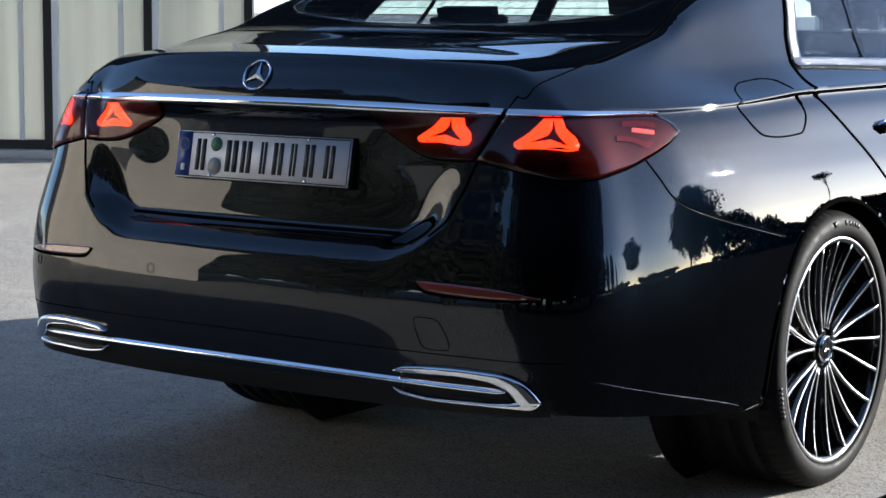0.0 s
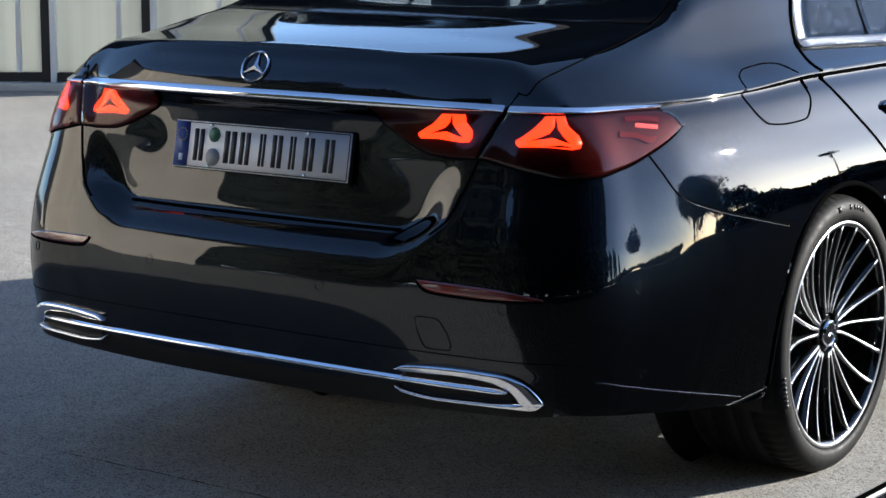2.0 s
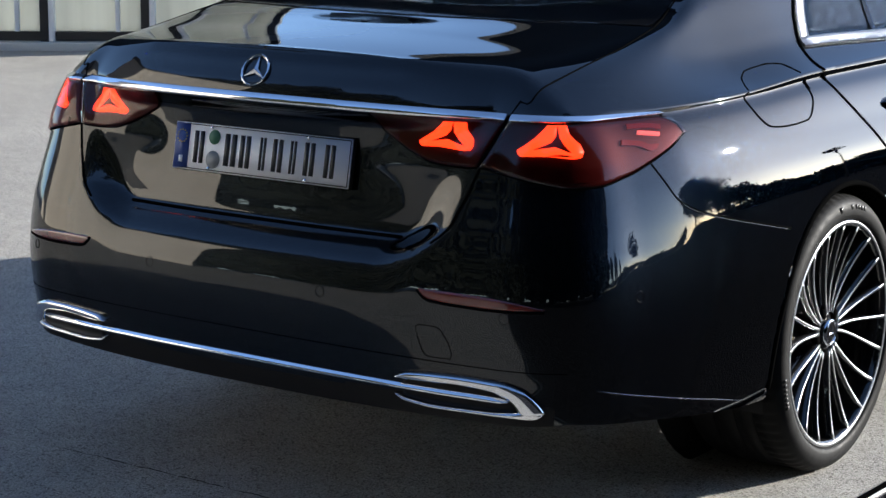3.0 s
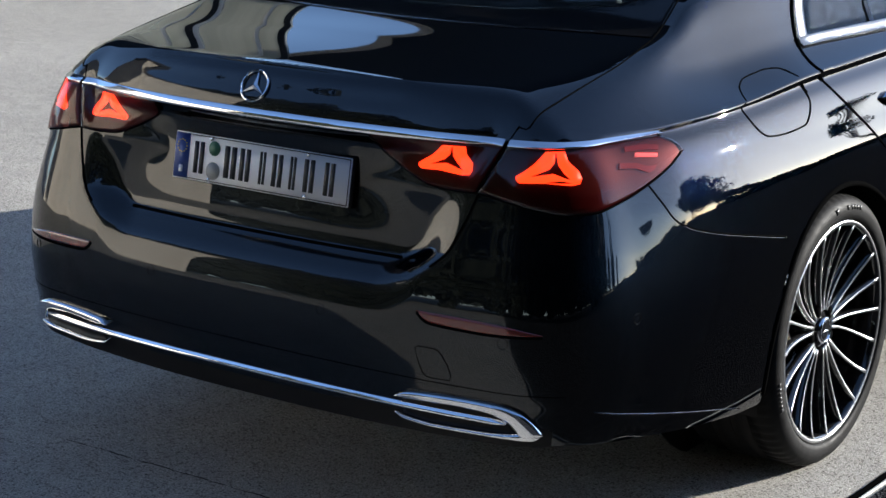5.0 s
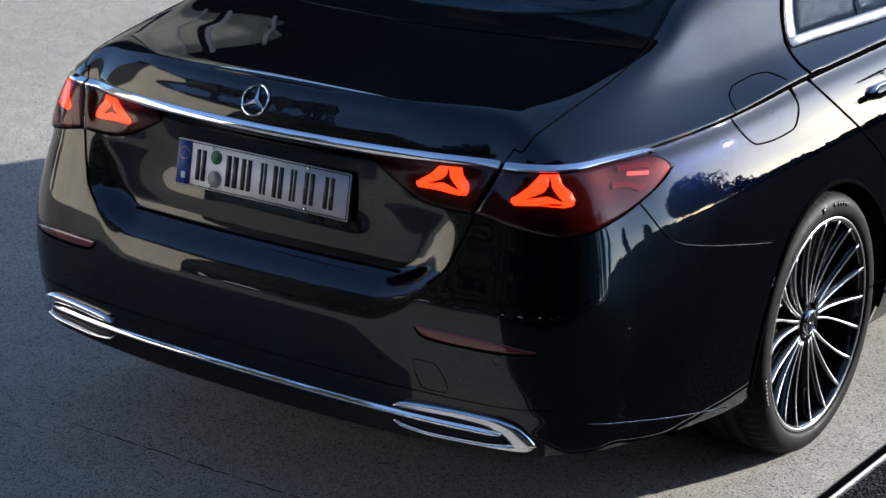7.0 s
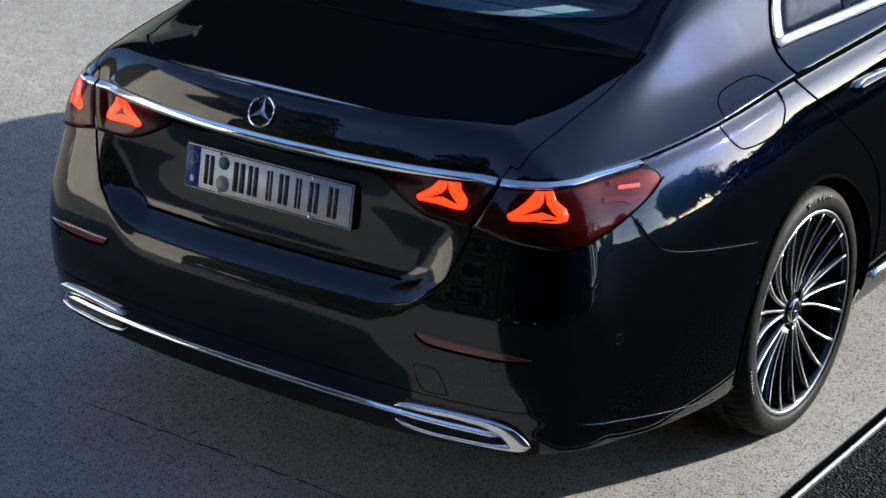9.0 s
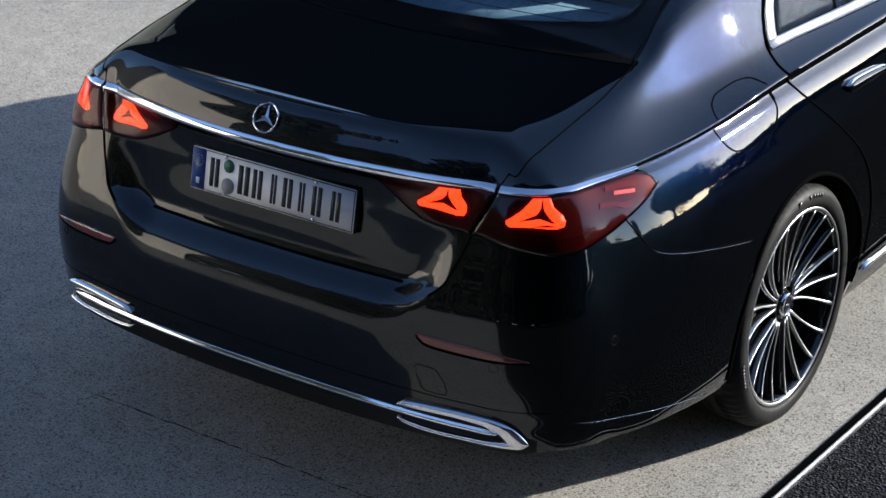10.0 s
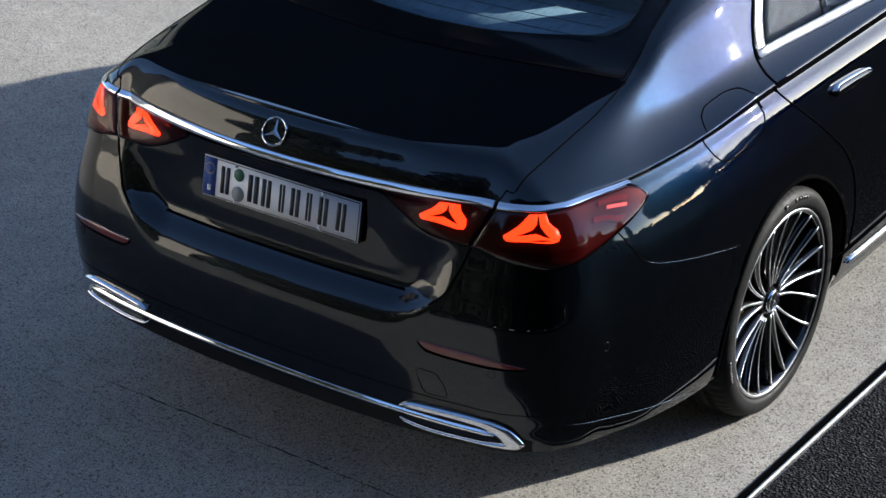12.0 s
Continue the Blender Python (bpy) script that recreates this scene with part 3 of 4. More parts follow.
c = np.array([(u_x(x, .455), .457 - .02 * x * x) for x in np.linspace(-.80, .80, 61)])
part("bumper_groove", tube_bm([tuple(p) for p in lift(c[:, 0], c[:, 1], .0)], .0012, 6), SEAM, car)

# emblem: a ring with three tapered arms
em = part("emblem", bmesh.new(), CHROME, car, "chrome ring with three tapered arms")
p0, p1 = Vector(lift(0.0, 1.03, .004)), Vector(lift(0.0, 1.03, .014))
up = Vector(lift(0.0, 1.045, .004)) - Vector(lift(0.0, 1.015, .004))
em_z, em_y = (p1 - p0).normalized(), up.normalized()
em_x = em_y.cross(em_z)
bm = bmesh.new()
ring = [p0 + .0365 * (math.cos(a) * em_x + math.sin(a) * em_y) for a in np.linspace(0, math.tau, 49)[:-1]]
tube_bm(ring, .0026, 8, True, bm=bm)
for k in range(3):
    a = math.pi / 2 + k * math.tau / 3
    d, e = math.cos(a) * em_x + math.sin(a) * em_y, -math.sin(a) * em_x + math.cos(a) * em_y
    v = [bm.verts.new(q) for q in (p0 + d * .0365, p0 + e * .0065 + d * .0038, p0 - e * .0065 + d * .0038, p0 + em_z * .005, p0 - d * .001)]
    for f in ((0, 1, 3), (0, 3, 2), (1, 4, 3), (2, 3, 4)):
        bm.faces.new([v[i] for i in f])
bmesh.ops.recalc_face_normals(bm, faces=bm.faces)
bm.to_mesh(em.data)
bm.free()

# number plate
PT = pose(0, .006, .840, -10.5)
holder = part("plate_holder", box_bm(.524, .012, .113, (0, .0005, 0), .003, m=PT), BLACK, car, "black plastic plate holder")
plate = part("number_plate", box_bm(.520, .004, .109, (0, -.0078, 0), .0012, m=PT), PLATE_WHITE, car, "white plate with black bars and a blue band")


def on_plate(name, w, h, x, z, material, label="", d=.0018):
    """A raised patch on the plate; x from its left end."""
    return part(name, box_bm(w, d, h, (x - .260, -.0098 - d / 2 + .0005, z), .0006, m=PT), material, plate, label)


for w, h, x, z in ((.514, .0022, .260, .0510), (.514, .0022, .260, -.0510), (.0022, .102, .5165, 0)):
    on_plate("plate_rim", w, h, x, z, INK)
on_plate("blue_band", .043, .105, .0235, 0, PLATE_BLUE, "blue band")
on_plate("bar", .012, .016, .0235, -.031, PLATE_WHITE, d=.0026)
for x, w in ((.076, .030), (.172, .036), (.216, .031), (.268, .018), (.312, .030), (.357, .018), (.404, .030), (.462, .029)):
    for k in (-1, 1):
        on_plate("bar", w * .42, .074, x + k * w * .29, 0, INK)


def disc_bm(r, h, n, m):
    bm = bmesh.new()
    bmesh.ops.create_cone(bm, cap_ends=True, segments=n, radius1=r, radius2=r, depth=h, matrix=m)
    return bm


for z, mtl, nm in ((.026, GREEN, "green_seal"), (-.026, GREY, "grey_seal")):
    part(nm, disc_bm(.017 if z > 0 else .0205, .0016, 24, PT @ pose(.122 - .260, -.0105, z, 90)), mtl, plate)
for k in range(12):
    a = k * math.tau / 12
    part("dot", disc_bm(.0018, .003, 8, PT @ pose(.0235 - .260 + .0145 * math.sin(a), -.0110, .022 + .0145 * math.cos(a), 90)), YELLOW, plate)
for x in (.112, .398):
    for z in (.047, -.047):
        part("screw", disc_bm(.0042, .004, 12, PT @ pose(x - .260, -.0110, z, 90)), CHROME, plate)

# reflectors, sensors, towing-eye cover
for side in (1, -1):
    part("reflector", shell_bm([(.492, .600), (.515, .585), (.575, .580), (.665, .577), (.775, .578)], [(.488, .606), (.545, .605), (.60, .603), (.68, .598), (.775, .582)], .002, 40, 4, side), REFLECTOR, car, "narrow red bumper reflector")
    seam([(.488, .604), (.492, .598), (.515, .583), (.575, .578), (.665, .575), (.775, .577)], side=side, r=.004, off=-.0005, name="reflector_rim")
for u, z in ((-.27, .575), (.24, .571), (.69, .559), (-.72, .556), (1.015, .590), (-1.015, .590)):
    pts = [tuple(lift(u + .0115 * math.cos(a), z + .0115 * math.sin(a), .0004)) for a in np.linspace(0, math.tau, 21)[:-1]]
    part("parking_sensor", tube_bm(pts, .0010, 5, True), GLOSS_BLACK, car)
tow = [(.487, .523), (.493, .529), (.535, .528), (.547, .522), (.565, .495), (.572, .472), (.568, .461), (.53, .460), (.512, .462), (.502, .472), (.492, .500)]
pts = [tuple(lift(u, z, .0003)) for u, z in tow]
part("towing_cover", tube_bm(pts, .0011, 5, True), SEAM, car)

# bumper bar and exhaust surrounds
xs = np.linspace(-.69, .69, 81)
uu = np.array([u_x(x, .39) for x in xs])
zz = .392 - .023 * xs ** 2
rows = []
for u, z, x in zip(uu, zz, xs):
    h = .62 * min(1, (.695 - abs(x)) / .03 + .15)
    rows.append([tuple(p) for p in lift(np.full(7, u), z + t5 * h, o5 * .8)])
bm = grid_bm(rows)
bmesh.ops.recalc_face_normals(bm, faces=bm.faces)
part("bumper_bar", bm, CHROME, car, "thin chrome bar along the bumper")
for side in (1, -1):
    part("exhaust_surround", shell_bm([(.436, .4085), (.47, .407), (.57, .409), (.655, .403), (.698, .389), (.720, .368), (.730, .351)],
                                      [(.436, .411), (.465, .4205), (.57, .425), (.675, .4205), (.73, .406), (.757, .386), (.780, .360)], .012, 50, 5, side, bulge=.003), CHROME, car, "chrome exhaust surround")
    part("exhaust_surround_lower", shell_bm([(.436, .3695), (.455, .358), (.535, .350), (.67, .3485), (.755, .3465), (.776, .357)],
                                            [(.436, .372), (.455, .3635), (.535, .3555), (.66, .355), (.715, .358), (.735, .362)], .012, 40, 3, side, bulge=.002), CHROME, car, "chrome exhaust surround")
    part("exhaust_grille", shell_bm([(.45, .365), (.535, .355), (.66, .355), (.72, .358)], [(.45, .405), (.57, .409), (.66, .402), (.705, .385)], .0015, 20, 4, side), BLACK, car)
    c = np.array([pl([(.90, .400), (1.06, .362), (1.41, .283), (1.44, .275)], q) for q in np.linspace(0, 1, 31)])
    part("bumper_edge", tube_bm([tuple(p) for p in lift(side * c[:, 0], c[:, 1], -.0002)], .0016, 8), PAINT, car)

# fuel flap, only on the right-hand wing
seam([(1.552, .972), (1.534, .960), (1.545, .930), (1.595, .892), (1.68, .886), (1.775, .890), (1.815, .913), (1.835, .945), (1.832, .978)], r=.0022, name="fuel_flap_line")
top_seam([(.836, .752), (.814, .768), (.793, .792), (.782, .837), (.784, .910), (.796, .984), (.823, 1.016), (.855, 1.031)], name="fuel_flap_line")

# lid gaps on the deck and the rear window
for side in (1, -1):
    p = lift(U_SEAM_TOP, .968, 0)
    q = lift(u_x(.638, 1.0), 1.0, 0)
    part("shut_line", tube_bm([(side * a, b, c) for a, b, c in (p, p * .5 + q * .5, q)], .0016, 6), SEAM, car)
    top_seam([(q[0], q[1]), (.657, .10), (.667, .2), (.670, .31), (.671, .42), (.666, .52), (.658, .605)], side, .0020)
    top_seam([(.658, .605), (.637, .71), (.613, .83), (.598, .935), (.566, 1.1), (.53, 1.35), (.50, 1.58)], side, .0026)


BAND = [(0, .530), (.16, .540), (.33, .562), (.49, .592), (.657, .622)]
band_y, sill_y = spline(*zip(*BAND)), SILL_CURVE
side_in = spline((.60, .71, .83, .935, 1.1, 1.35, 1.6), (.655, .635, .611, .596, .564, .528, .497))
def window_side(y):
    return float(np.interp(y, (.6, .742, .80, 1.0, 1.5), (.535, .545, .562, .535, .45)))


cols = []
for s_ in np.linspace(-1, 1, 141):
    k, e = abs(s_), math.copysign(1, s_)
    if k < .6:
        x = k / .6
        out, inn = (x * .648, float(band_y(x * .65))), (x * .540, float(sill_y(x * .57)))
    else:
        q = (k - .6) / .4
        yo, yi = .612 + (1.58 - .612) * q, .790 + (1.52 - .790) * q
        out, inn = (float(side_in(yo)) * .995, yo), (window_side(yi), yi)
        if q < .06:
            inn = (.540 + (window_side(yi) - .540) * q / .06, float(sill_y(.57)) + (yi - float(sill_y(.57))) * q / .06)
    cols.append([(e * (out[0] + (inn[0] * .975 - out[0]) * r), out[1] + (inn[1] + .012 - out[1]) * r) for r in np.linspace(0, 1, 12)])
top_plate("rear_window_border", cols, .0015, GLOSS_BLACK, label="black edge band of the rear window")
cols = []
for x in np.linspace(-1, 1, 61):
    col = []
    for q in np.linspace(0, 1, 31):
        y = float(sill_y(abs(x) * .57)) * (1 - q) + 1.50 * q
        col.append((x * window_side(y), y))
    cols.append(col)
rear_glass = top_plate("rear_window", cols, .0075, GLASS, label="tinted rear window with heating lines")
for k in range(14):
    y = .70 + .045 * k
    xs = np.linspace(-.5, .5, 31)
    pts = [(x, y + .10 * x * x, float(height(abs(x), y + .10 * x * x)) + .0085) for x in xs]
    part("heating_line", tube_bm(pts, .0010, 4), BLACK, rear_glass)


# side windows, their chrome frames, door gaps and handles
def flank_x(y, z):
    y, z = np.asarray(y, float), np.asarray(z, float)
    a, b = np.full(y.shape, .30), crease_x(y) * 1.0
    for _ in range(20):
        m = (a + b) / 2
        over = height(m, y) > z
        a, b = np.where(over, m, a), np.where(over, b, m)
    return (a + b) / 2


def flank(y, z, off=0.0, side=1):
    """Places on the pillars and windows, off metres above them."""
    y, z = np.asarray(y, float), np.asarray(z, float)
    x, lean = flank_x(y, z), flank_x(y, z - .01) - flank_x(y, z + .01)
    f = off / np.hypot(.02, lean)
    return np.stack([side * (x + .02 * f), y, z + lean * f], -1)


def flank_plate(name, cols, off, material, side, label=""):
    c = np.array(cols)
    bm = grid_bm([[tuple(p) for p in r] for r in flank(c[..., 0], c[..., 1], off, side)])
    bmesh.ops.solidify(bm, geom=bm.faces[:], thickness=.004)
    bmesh.ops.recalc_face_normals(bm, faces=bm.faces)
    return part(name, bm, material, car, label)


LOW_OUT = lambda y: float(np.interp(y, (1.12, 1.29, 1.56, 1.83, 3.4), (1.043, 1.041, 1.034, 1.028, 1.00)))
LOW_IN = lambda y: LOW_OUT(y) + .021
ROOF_Z = lambda y: float(np.interp(y, (1.1, 1.38, 1.6, 2.0, 2.6, 3.1, 3.45), (1.26, 1.32, 1.362, 1.392, 1.385, 1.29, 1.08)))
back_y = lambda z: float(np.interp(z, (.98, 1.01, 1.045, 1.08, 1.12, 1.165, 1.212, 1.33), (1.135, 1.131, 1.142, 1.162, 1.192, 1.236, 1.278, 1.42)))
for side in (1, -1):
    # pane, by rows of equal height, its rear end following the pillar
    rows = []
    for q in np.linspace(0, 1, 12):
        r = []
        for s in np.linspace(0, 1, 50):
            y0 = back_y(1.06 + .25 * q) + .046
            y = y0 + (3.35 - y0) * s
            z = LOW_IN(y) + (max(ROOF_Z(y) - .02, LOW_IN(y) + .004) - LOW_IN(y)) * q
            r.append((y, z))
        rows.append(r)
    flank_plate("side_window", rows, .003, GLASS, side, "dark side window")
    low = [[(y, z) for z in np.linspace(LOW_OUT(y), LOW_IN(y), 4)] for y in np.linspace(1.150, 3.38, 50)]
    flank_plate("window_chrome", low, .008, SATIN, side, "satin chrome window frame")
    rear = [[(back_y(z) + d, z + .004) for d in np.linspace(.003, .050, 4)] for z in np.linspace(1.044, 1.30, 24)]
    flank_plate("window_chrome", rear, .0075, SATIN, side, "satin chrome window frame")
    flank_plate("pillar_trim", [[(back_y(z) + d, z) for d in np.linspace(-.02, .056, 4)] for z in np.linspace(1.02, 1.33, 24)], -.014, CABIN, side)
    flank_plate("roof_trim", [[(y, ROOF_Z(y) - .03 + d) for d in np.linspace(-.012, .03, 4)] for y in np.linspace(1.30, 3.2, 50)], -.014, CABIN, side)
    flank_plate("window_divider", [[(y + (z - 1.06) * .40, z) for z in np.linspace(1.055, 1.30, 8)] for y in (1.553, 1.566, 1.580)], .006, GLOSS_BLACK, side)
    pts = [flank(back_y(z) - .002, z, .0005, side) for z in np.linspace(1.30, .992, 30)]
    part("shut_line", tube_bm(pts, .0032, 6), SEAM, car)
    seam([(1.932, .984), (1.965, .945), (2.01, .908), (2.09, .846), (2.135, .808), (2.26, .693), (2.31, .60), (2.33, .45), (2.33, .36)], side=side, r=.0030)
    seam([(u_y(2.25, .9), .985), (u_y(2.25, .9), .36)], side=side, r=.0028)
    handle = part("door_handle", shell_bm([(2.225, .880), (2.25, .868), (2.43, .870), (2.455, .878)], [(2.225, .892), (2.25, .900), (2.43, .892), (2.455, .884)], .012, 20, 5, side, bulge=.006), PAINT, car, "flush door handle with a chrome edge")
    part("handle_chrome", shell_bm([(2.222, .888), (2.25, .897), (2.43, .890), (2.458, .882)], [(2.222, .892), (2.25, .903), (2.43, .896), (2.458, .886)], .016, 20, 2, side), CHROME, handle)
    part("sill_chrome", shell_bm([(2.34, .302), (4.6, .295)], [(2.36, .316), (4.6, .312)], .008, 40, 3, side), CHROME, car, "chrome strip along the sill")
    seam([(2.215, .365), (2.6, .372), (4.6, .37)], side=side, r=.002)

# windscreen and cabin
cols = [[(x * (.60 - .05 * (3.74 - y)), y) for y in np.linspace(3.02, 3.74, 16)] for x in np.linspace(-1, 1, 31)]
top_plate("windscreen", cols, .003, GLASS, label="clear windscreen")


def cushion(w, d, h, at, tip=0.0, r=.03):
    return box_bm(w, d, h, (0, 0, 0), r, m=pose(*at, tip))


# the shelf's colour carries the blue glow of the rear window
part("parcel_shelf", box_bm(1.16, .62, .03, (0, 1.05, 1.005), .01), SHELF, car, "parcel shelf coloured with the blue light in the rear window")
bench = part("rear_seat", cushion(1.26, .16, .62, (0, 1.46, .76), 18), CABIN, car, "black leather rear bench")
part("seat_cushion", cushion(1.26, .52, .16, (0, 1.80, .52)), CABIN, bench)
for x in (-.37, 0, .37):
    part("headrest", cushion(.25, .10, .16 if x else .11, (x, 1.36, 1.11 if x else 1.08), 12), CABIN, bench)
for x in (-.37, .37):
    seat = part("front_seat", cushion(.52, .15, .66, (x, 2.48, .80), 16, .05), CABIN, car, "black leather front seat")
    part("seat_cushion", cushion(.52, .50, .16, (x, 2.82, .52)), CABIN, seat)
    part("headrest", cushion(.26, .10, .20, (x, 2.36, 1.23), 10, .04), CABIN, seat)
part("dashboard", box_bm(1.36, .42, .22, (0, 3.52, .90), .06), CABIN, car)
for side in (1, -1):
    flank_plate("centre_pillar", [[(y, z) for z in np.linspace(1.03, 1.38, 10)] for y in (2.22, 2.28, 2.34)], .0065, GLOSS_BLACK, side)

# wheel housings
for side in (1, -1):
    for cy in (WHEEL_Y, FRONT_Y):
        rows = []
        for a in np.linspace(-.35, math.pi + .35, 41):
            y, z = cy + (ARCH_R + .001) * math.cos(a), WHEEL_Z + (ARCH_R + .001) * math.sin(a)
            edge = float(lift(u_y(y, max(z, .24)), max(z, .24), -.005)[0])
            rows.append([(side * x, y, max(z, .19)) for x in (edge, edge - .016, .75, .60)])
        bm = grid_bm(rows)
        bmesh.ops.recalc_face_normals(bm, faces=bm.faces)
        part("wheel_housing", bm, BLACK, car)
        bm = bmesh.new()
        bmesh.ops.create_cone(bm, cap_ends=True, segments=40, radius1=ARCH_R, radius2=ARCH_R, depth=.01, matrix=pose(side * .60, cy, WHEEL_Z, 0, 90))
        part("wheel_housing", bm, BLACK, car)
for side in (1, -1):
    for cy in (WHEEL_Y, FRONT_Y):
        pts = []
        for a in np.linspace(-.16, math.pi + .16, 61):
            y, z = cy + (ARCH_R - .0015) * math.cos(a), WHEEL_Z + (ARCH_R - .0015) * math.sin(a)
            p = lift(u_y(y, z), z, -.0025)
            pts.append((side * p[0], y, z))
        part("arch_lip", tube_bm(pts, .0075, 10), SEAM, car)
part("underbody", box_bm(1.4, 3.8, .14, (0, 2.70, .34), .02), BLACK, car)


# ---- wheels ----
def lathe(prof, n, teeth=None):
    """A ring about the x axis from (radius, x) pairs; teeth cuts notches into named rows."""
    rows = []
    for i, (r, x) in enumerate(prof):
        row = []
        for k in range(n):
            rr = r - (teeth[i] if teeth and teeth.get(i) and k % 4 == 0 else 0)
            row.append((x, rr * math.cos(k * math.tau / n), rr * math.sin(k * math.tau / n)))
        rows.append(row + row[:1])
    bm = grid_bm(rows)
    bmesh.ops.remove_doubles(bm, verts=bm.verts, dist=1e-5)
    bmesh.ops.recalc_face_normals(bm, faces=bm.faces)
    return bm


def strip_along(pts, widths, depth, bm=None):
    """A bar of the given widths along points in the wheel's plane, its flat face outwards (x)."""
    bm = bm or bmesh.new()
    pts = [Vector(p) for p in pts]
    rings = []
    for i, p in enumerate(pts):
        d = (pts[min(i + 1, len(pts) - 1)] - pts[max(i - 1, 0)])
        d.x = 0
        e = Vector((1, 0, 0)).cross(d.normalized())
        w = widths[i] / 2
        rings.append([bm.verts.new(q) for q in (p - e * w, p + e * w, p + e * w * .8 - Vector((depth, 0, 0)), p - e * w * .8 - Vector((depth, 0, 0)))])
    for a, b in zip(rings, rings[1:]):
        for k in range(4):
            bm.faces.new((a[k], a[(k + 1) % 4], b[(k + 1) % 4], b[k]))
    bm.faces.new(rings[0])
    bm.faces.new(rings[-1][::-1])
    bmesh.ops.recalc_face_normals(bm, faces=bm.faces)
    return bm


def spoke_path(c, k, n=14):
    """One of four spokes of a group about angle c: close together at the hub, fanned out at the rim."""
    pts, wid = [], []
    for q in np.linspace(0, 1, n):
        a0, a1 = c + radians((k - 1.5) * 12), c + radians((k - 1.5) * 18)
        a = a0 + (a1 - a0) * q ** 0.7 + radians(5) * (1 - q) ** 2
        r = .052 + (.272 - .052) * q
        x = -.036 + .030 * q ** 2.2
        pts.append((x, r * math.cos(a), r * math.sin(a)))
        wid.append(.0088 - .0030 * math.sin(q * math.pi) + .0005 * q)
    return pts, wid


def build_wheel():
    w = part("wheel", lathe([(.02, -.075), (.10, -.080), (.20, -.095), (.262, -.12), (.262, -.22), (.02, -.22)], 48), ALLOY_DARK, car)
    rows = [(.262, -.20), (.262, -.05), (.268, -.02), (.2685, -.006), (.274, -.003), (.2835, -.0025), (.2855, -.005), (.284, -.016), (.276, -.03)]
    part("rim", lathe(rows, 120), ALLOY_DARK, w, "gloss black rim")
    part("rim_lip", lathe([(.2740, -.0050), (.2745, -.0022), (.2775, -.0014), (.2815, -.0012), (.2838, -.0035)], 120), ALLOY_FACE, w, "bright machined rim edge")
    tyre = [(.272, -.025), (.2845, -.012), (.2875, -.002), (.2905, .002), (.300, .0045), (.312, .0052), (.322, .0035), (.331, -.002), (.3385, -.010), (.3440, -.020), (.3470, -.030), (.3488, -.045),
            (.3490, -.075), (.3430, -.077), (.3430, -.085), (.3492, -.087), (.3495, -.125), (.343, -.127), (.343, -.135), (.3495, -.137), (.3492, -.185), (.343, -.187), (.343, -.195), (.349, -.197),
            (.3475, -.235), (.338, -.262), (.31, -.275), (.272, -.250)]
    part("tyre", lathe(tyre, 288, {9: .0035, 10: .0045, 11: .0045, 12: .004}), RUBBER, w, "low-profile black tyre")
    for g in range(5):
        c = g * math.tau / 5 + radians(8)
        for k in range(4):
            pts, wid = spoke_path(c, k)
            sp = part("spoke", strip_along(pts, [q * .92 for q in wid], .034), ALLOY_DARK, w)
            part("spoke_face", strip_along([(x + .0022, y, z) for x, y, z in pts], wid, .0022), ALLOY_FACE, sp, "bright machined spoke face")
        a = c + math.tau / 10
        part("lug_hole", disc_bm(.013, .012, 20, Matrix.Translation((-.040, .056 * math.cos(a), .056 * math.sin(a))) @ pose(0, 0, 0, 0, 90)), SEAM, w)
    part("hub", lathe([(.001, -.038), (.040, -.038), (.060, -.044), (.066, -.06), (.066, -.09)], 40), ALLOY_DARK, w)
    cap = part("hub_cap", lathe([(.001, -.026), (.024, -.026), (.030, -.027), (.034, -.031), (.035, -.042)], 40), GLOSS_BLACK, w, "hub cap with a bright ring")
    part("cap_ring", lathe([(.0265, -.027), (.0275, -.0235), (.0325, -.0245), (.0345, -.031)], 40), CHROME, cap)
    for k in range(3):
        a = math.pi / 2 + k * math.tau / 3
        d, e = Vector((0, math.cos(a), math.sin(a))), Vector((0, -math.sin(a), math.cos(a)))
        bm = bmesh.new()
        o = Vector((-.0250, 0, 0))
        v = [bm.verts.new(q) for q in (o + d * .025, o + e * .005 + d * .003, o - e * .005 + d * .003, o + Vector((.003, 0, 0)), o - d * .0005)]
        for f in ((0, 1, 3), (0, 3, 2), (1, 4, 3), (2, 3, 4)):
            bm.faces.new([v[i] for i in f])
        part("cap_arm", bm, CHROME, cap)
    # raised lettering blocks on the sidewall, as plain bars
    for a0, n, r, h, step in ((96, 1, .318, .015, 5.0), (85, 1, .318, .012, 3.2), (80.5, 4, .318, .012, 3.0), (203, 7, .316, .010, 2.2), (130, 4, .306, .004, 2.0)):
        for i in range(n):
            a = radians(a0 - i * step)
            m = pose(.0056, 0, 0) @ Matrix.Rotation(a, 4, "X") @ pose(-.0008, r, 0)
            part("sidewall_bar", box_bm(.0022, h, r * radians(step) * .62, (0, 0, 0), m=m), RUBBER_MARK, w)
    return w


wheel = build_wheel()


def put_wheel(side, cy, turn):
    made = {}
    for o in (wheel, *wheel.children_recursive):
        made[o] = o.copy()
        scene.collection.objects.link(made[o])
        made[o].parent = made.get(o.parent, car)
    made[wheel].matrix_basis = pose(side * WHEEL_X, cy, WHEEL_Z, 0, 0, 0 if side > 0 else 180) @ Matrix.Rotation(radians(turn), 4, "X")


put_wheel(-1, WHEEL_Y, 20)
put_wheel(1, FRONT_Y, 40)
put_wheel(-1, FRONT_Y, 60)
wheel.matrix_basis = pose(WHEEL_X, WHEEL_Y, WHEEL_Z)

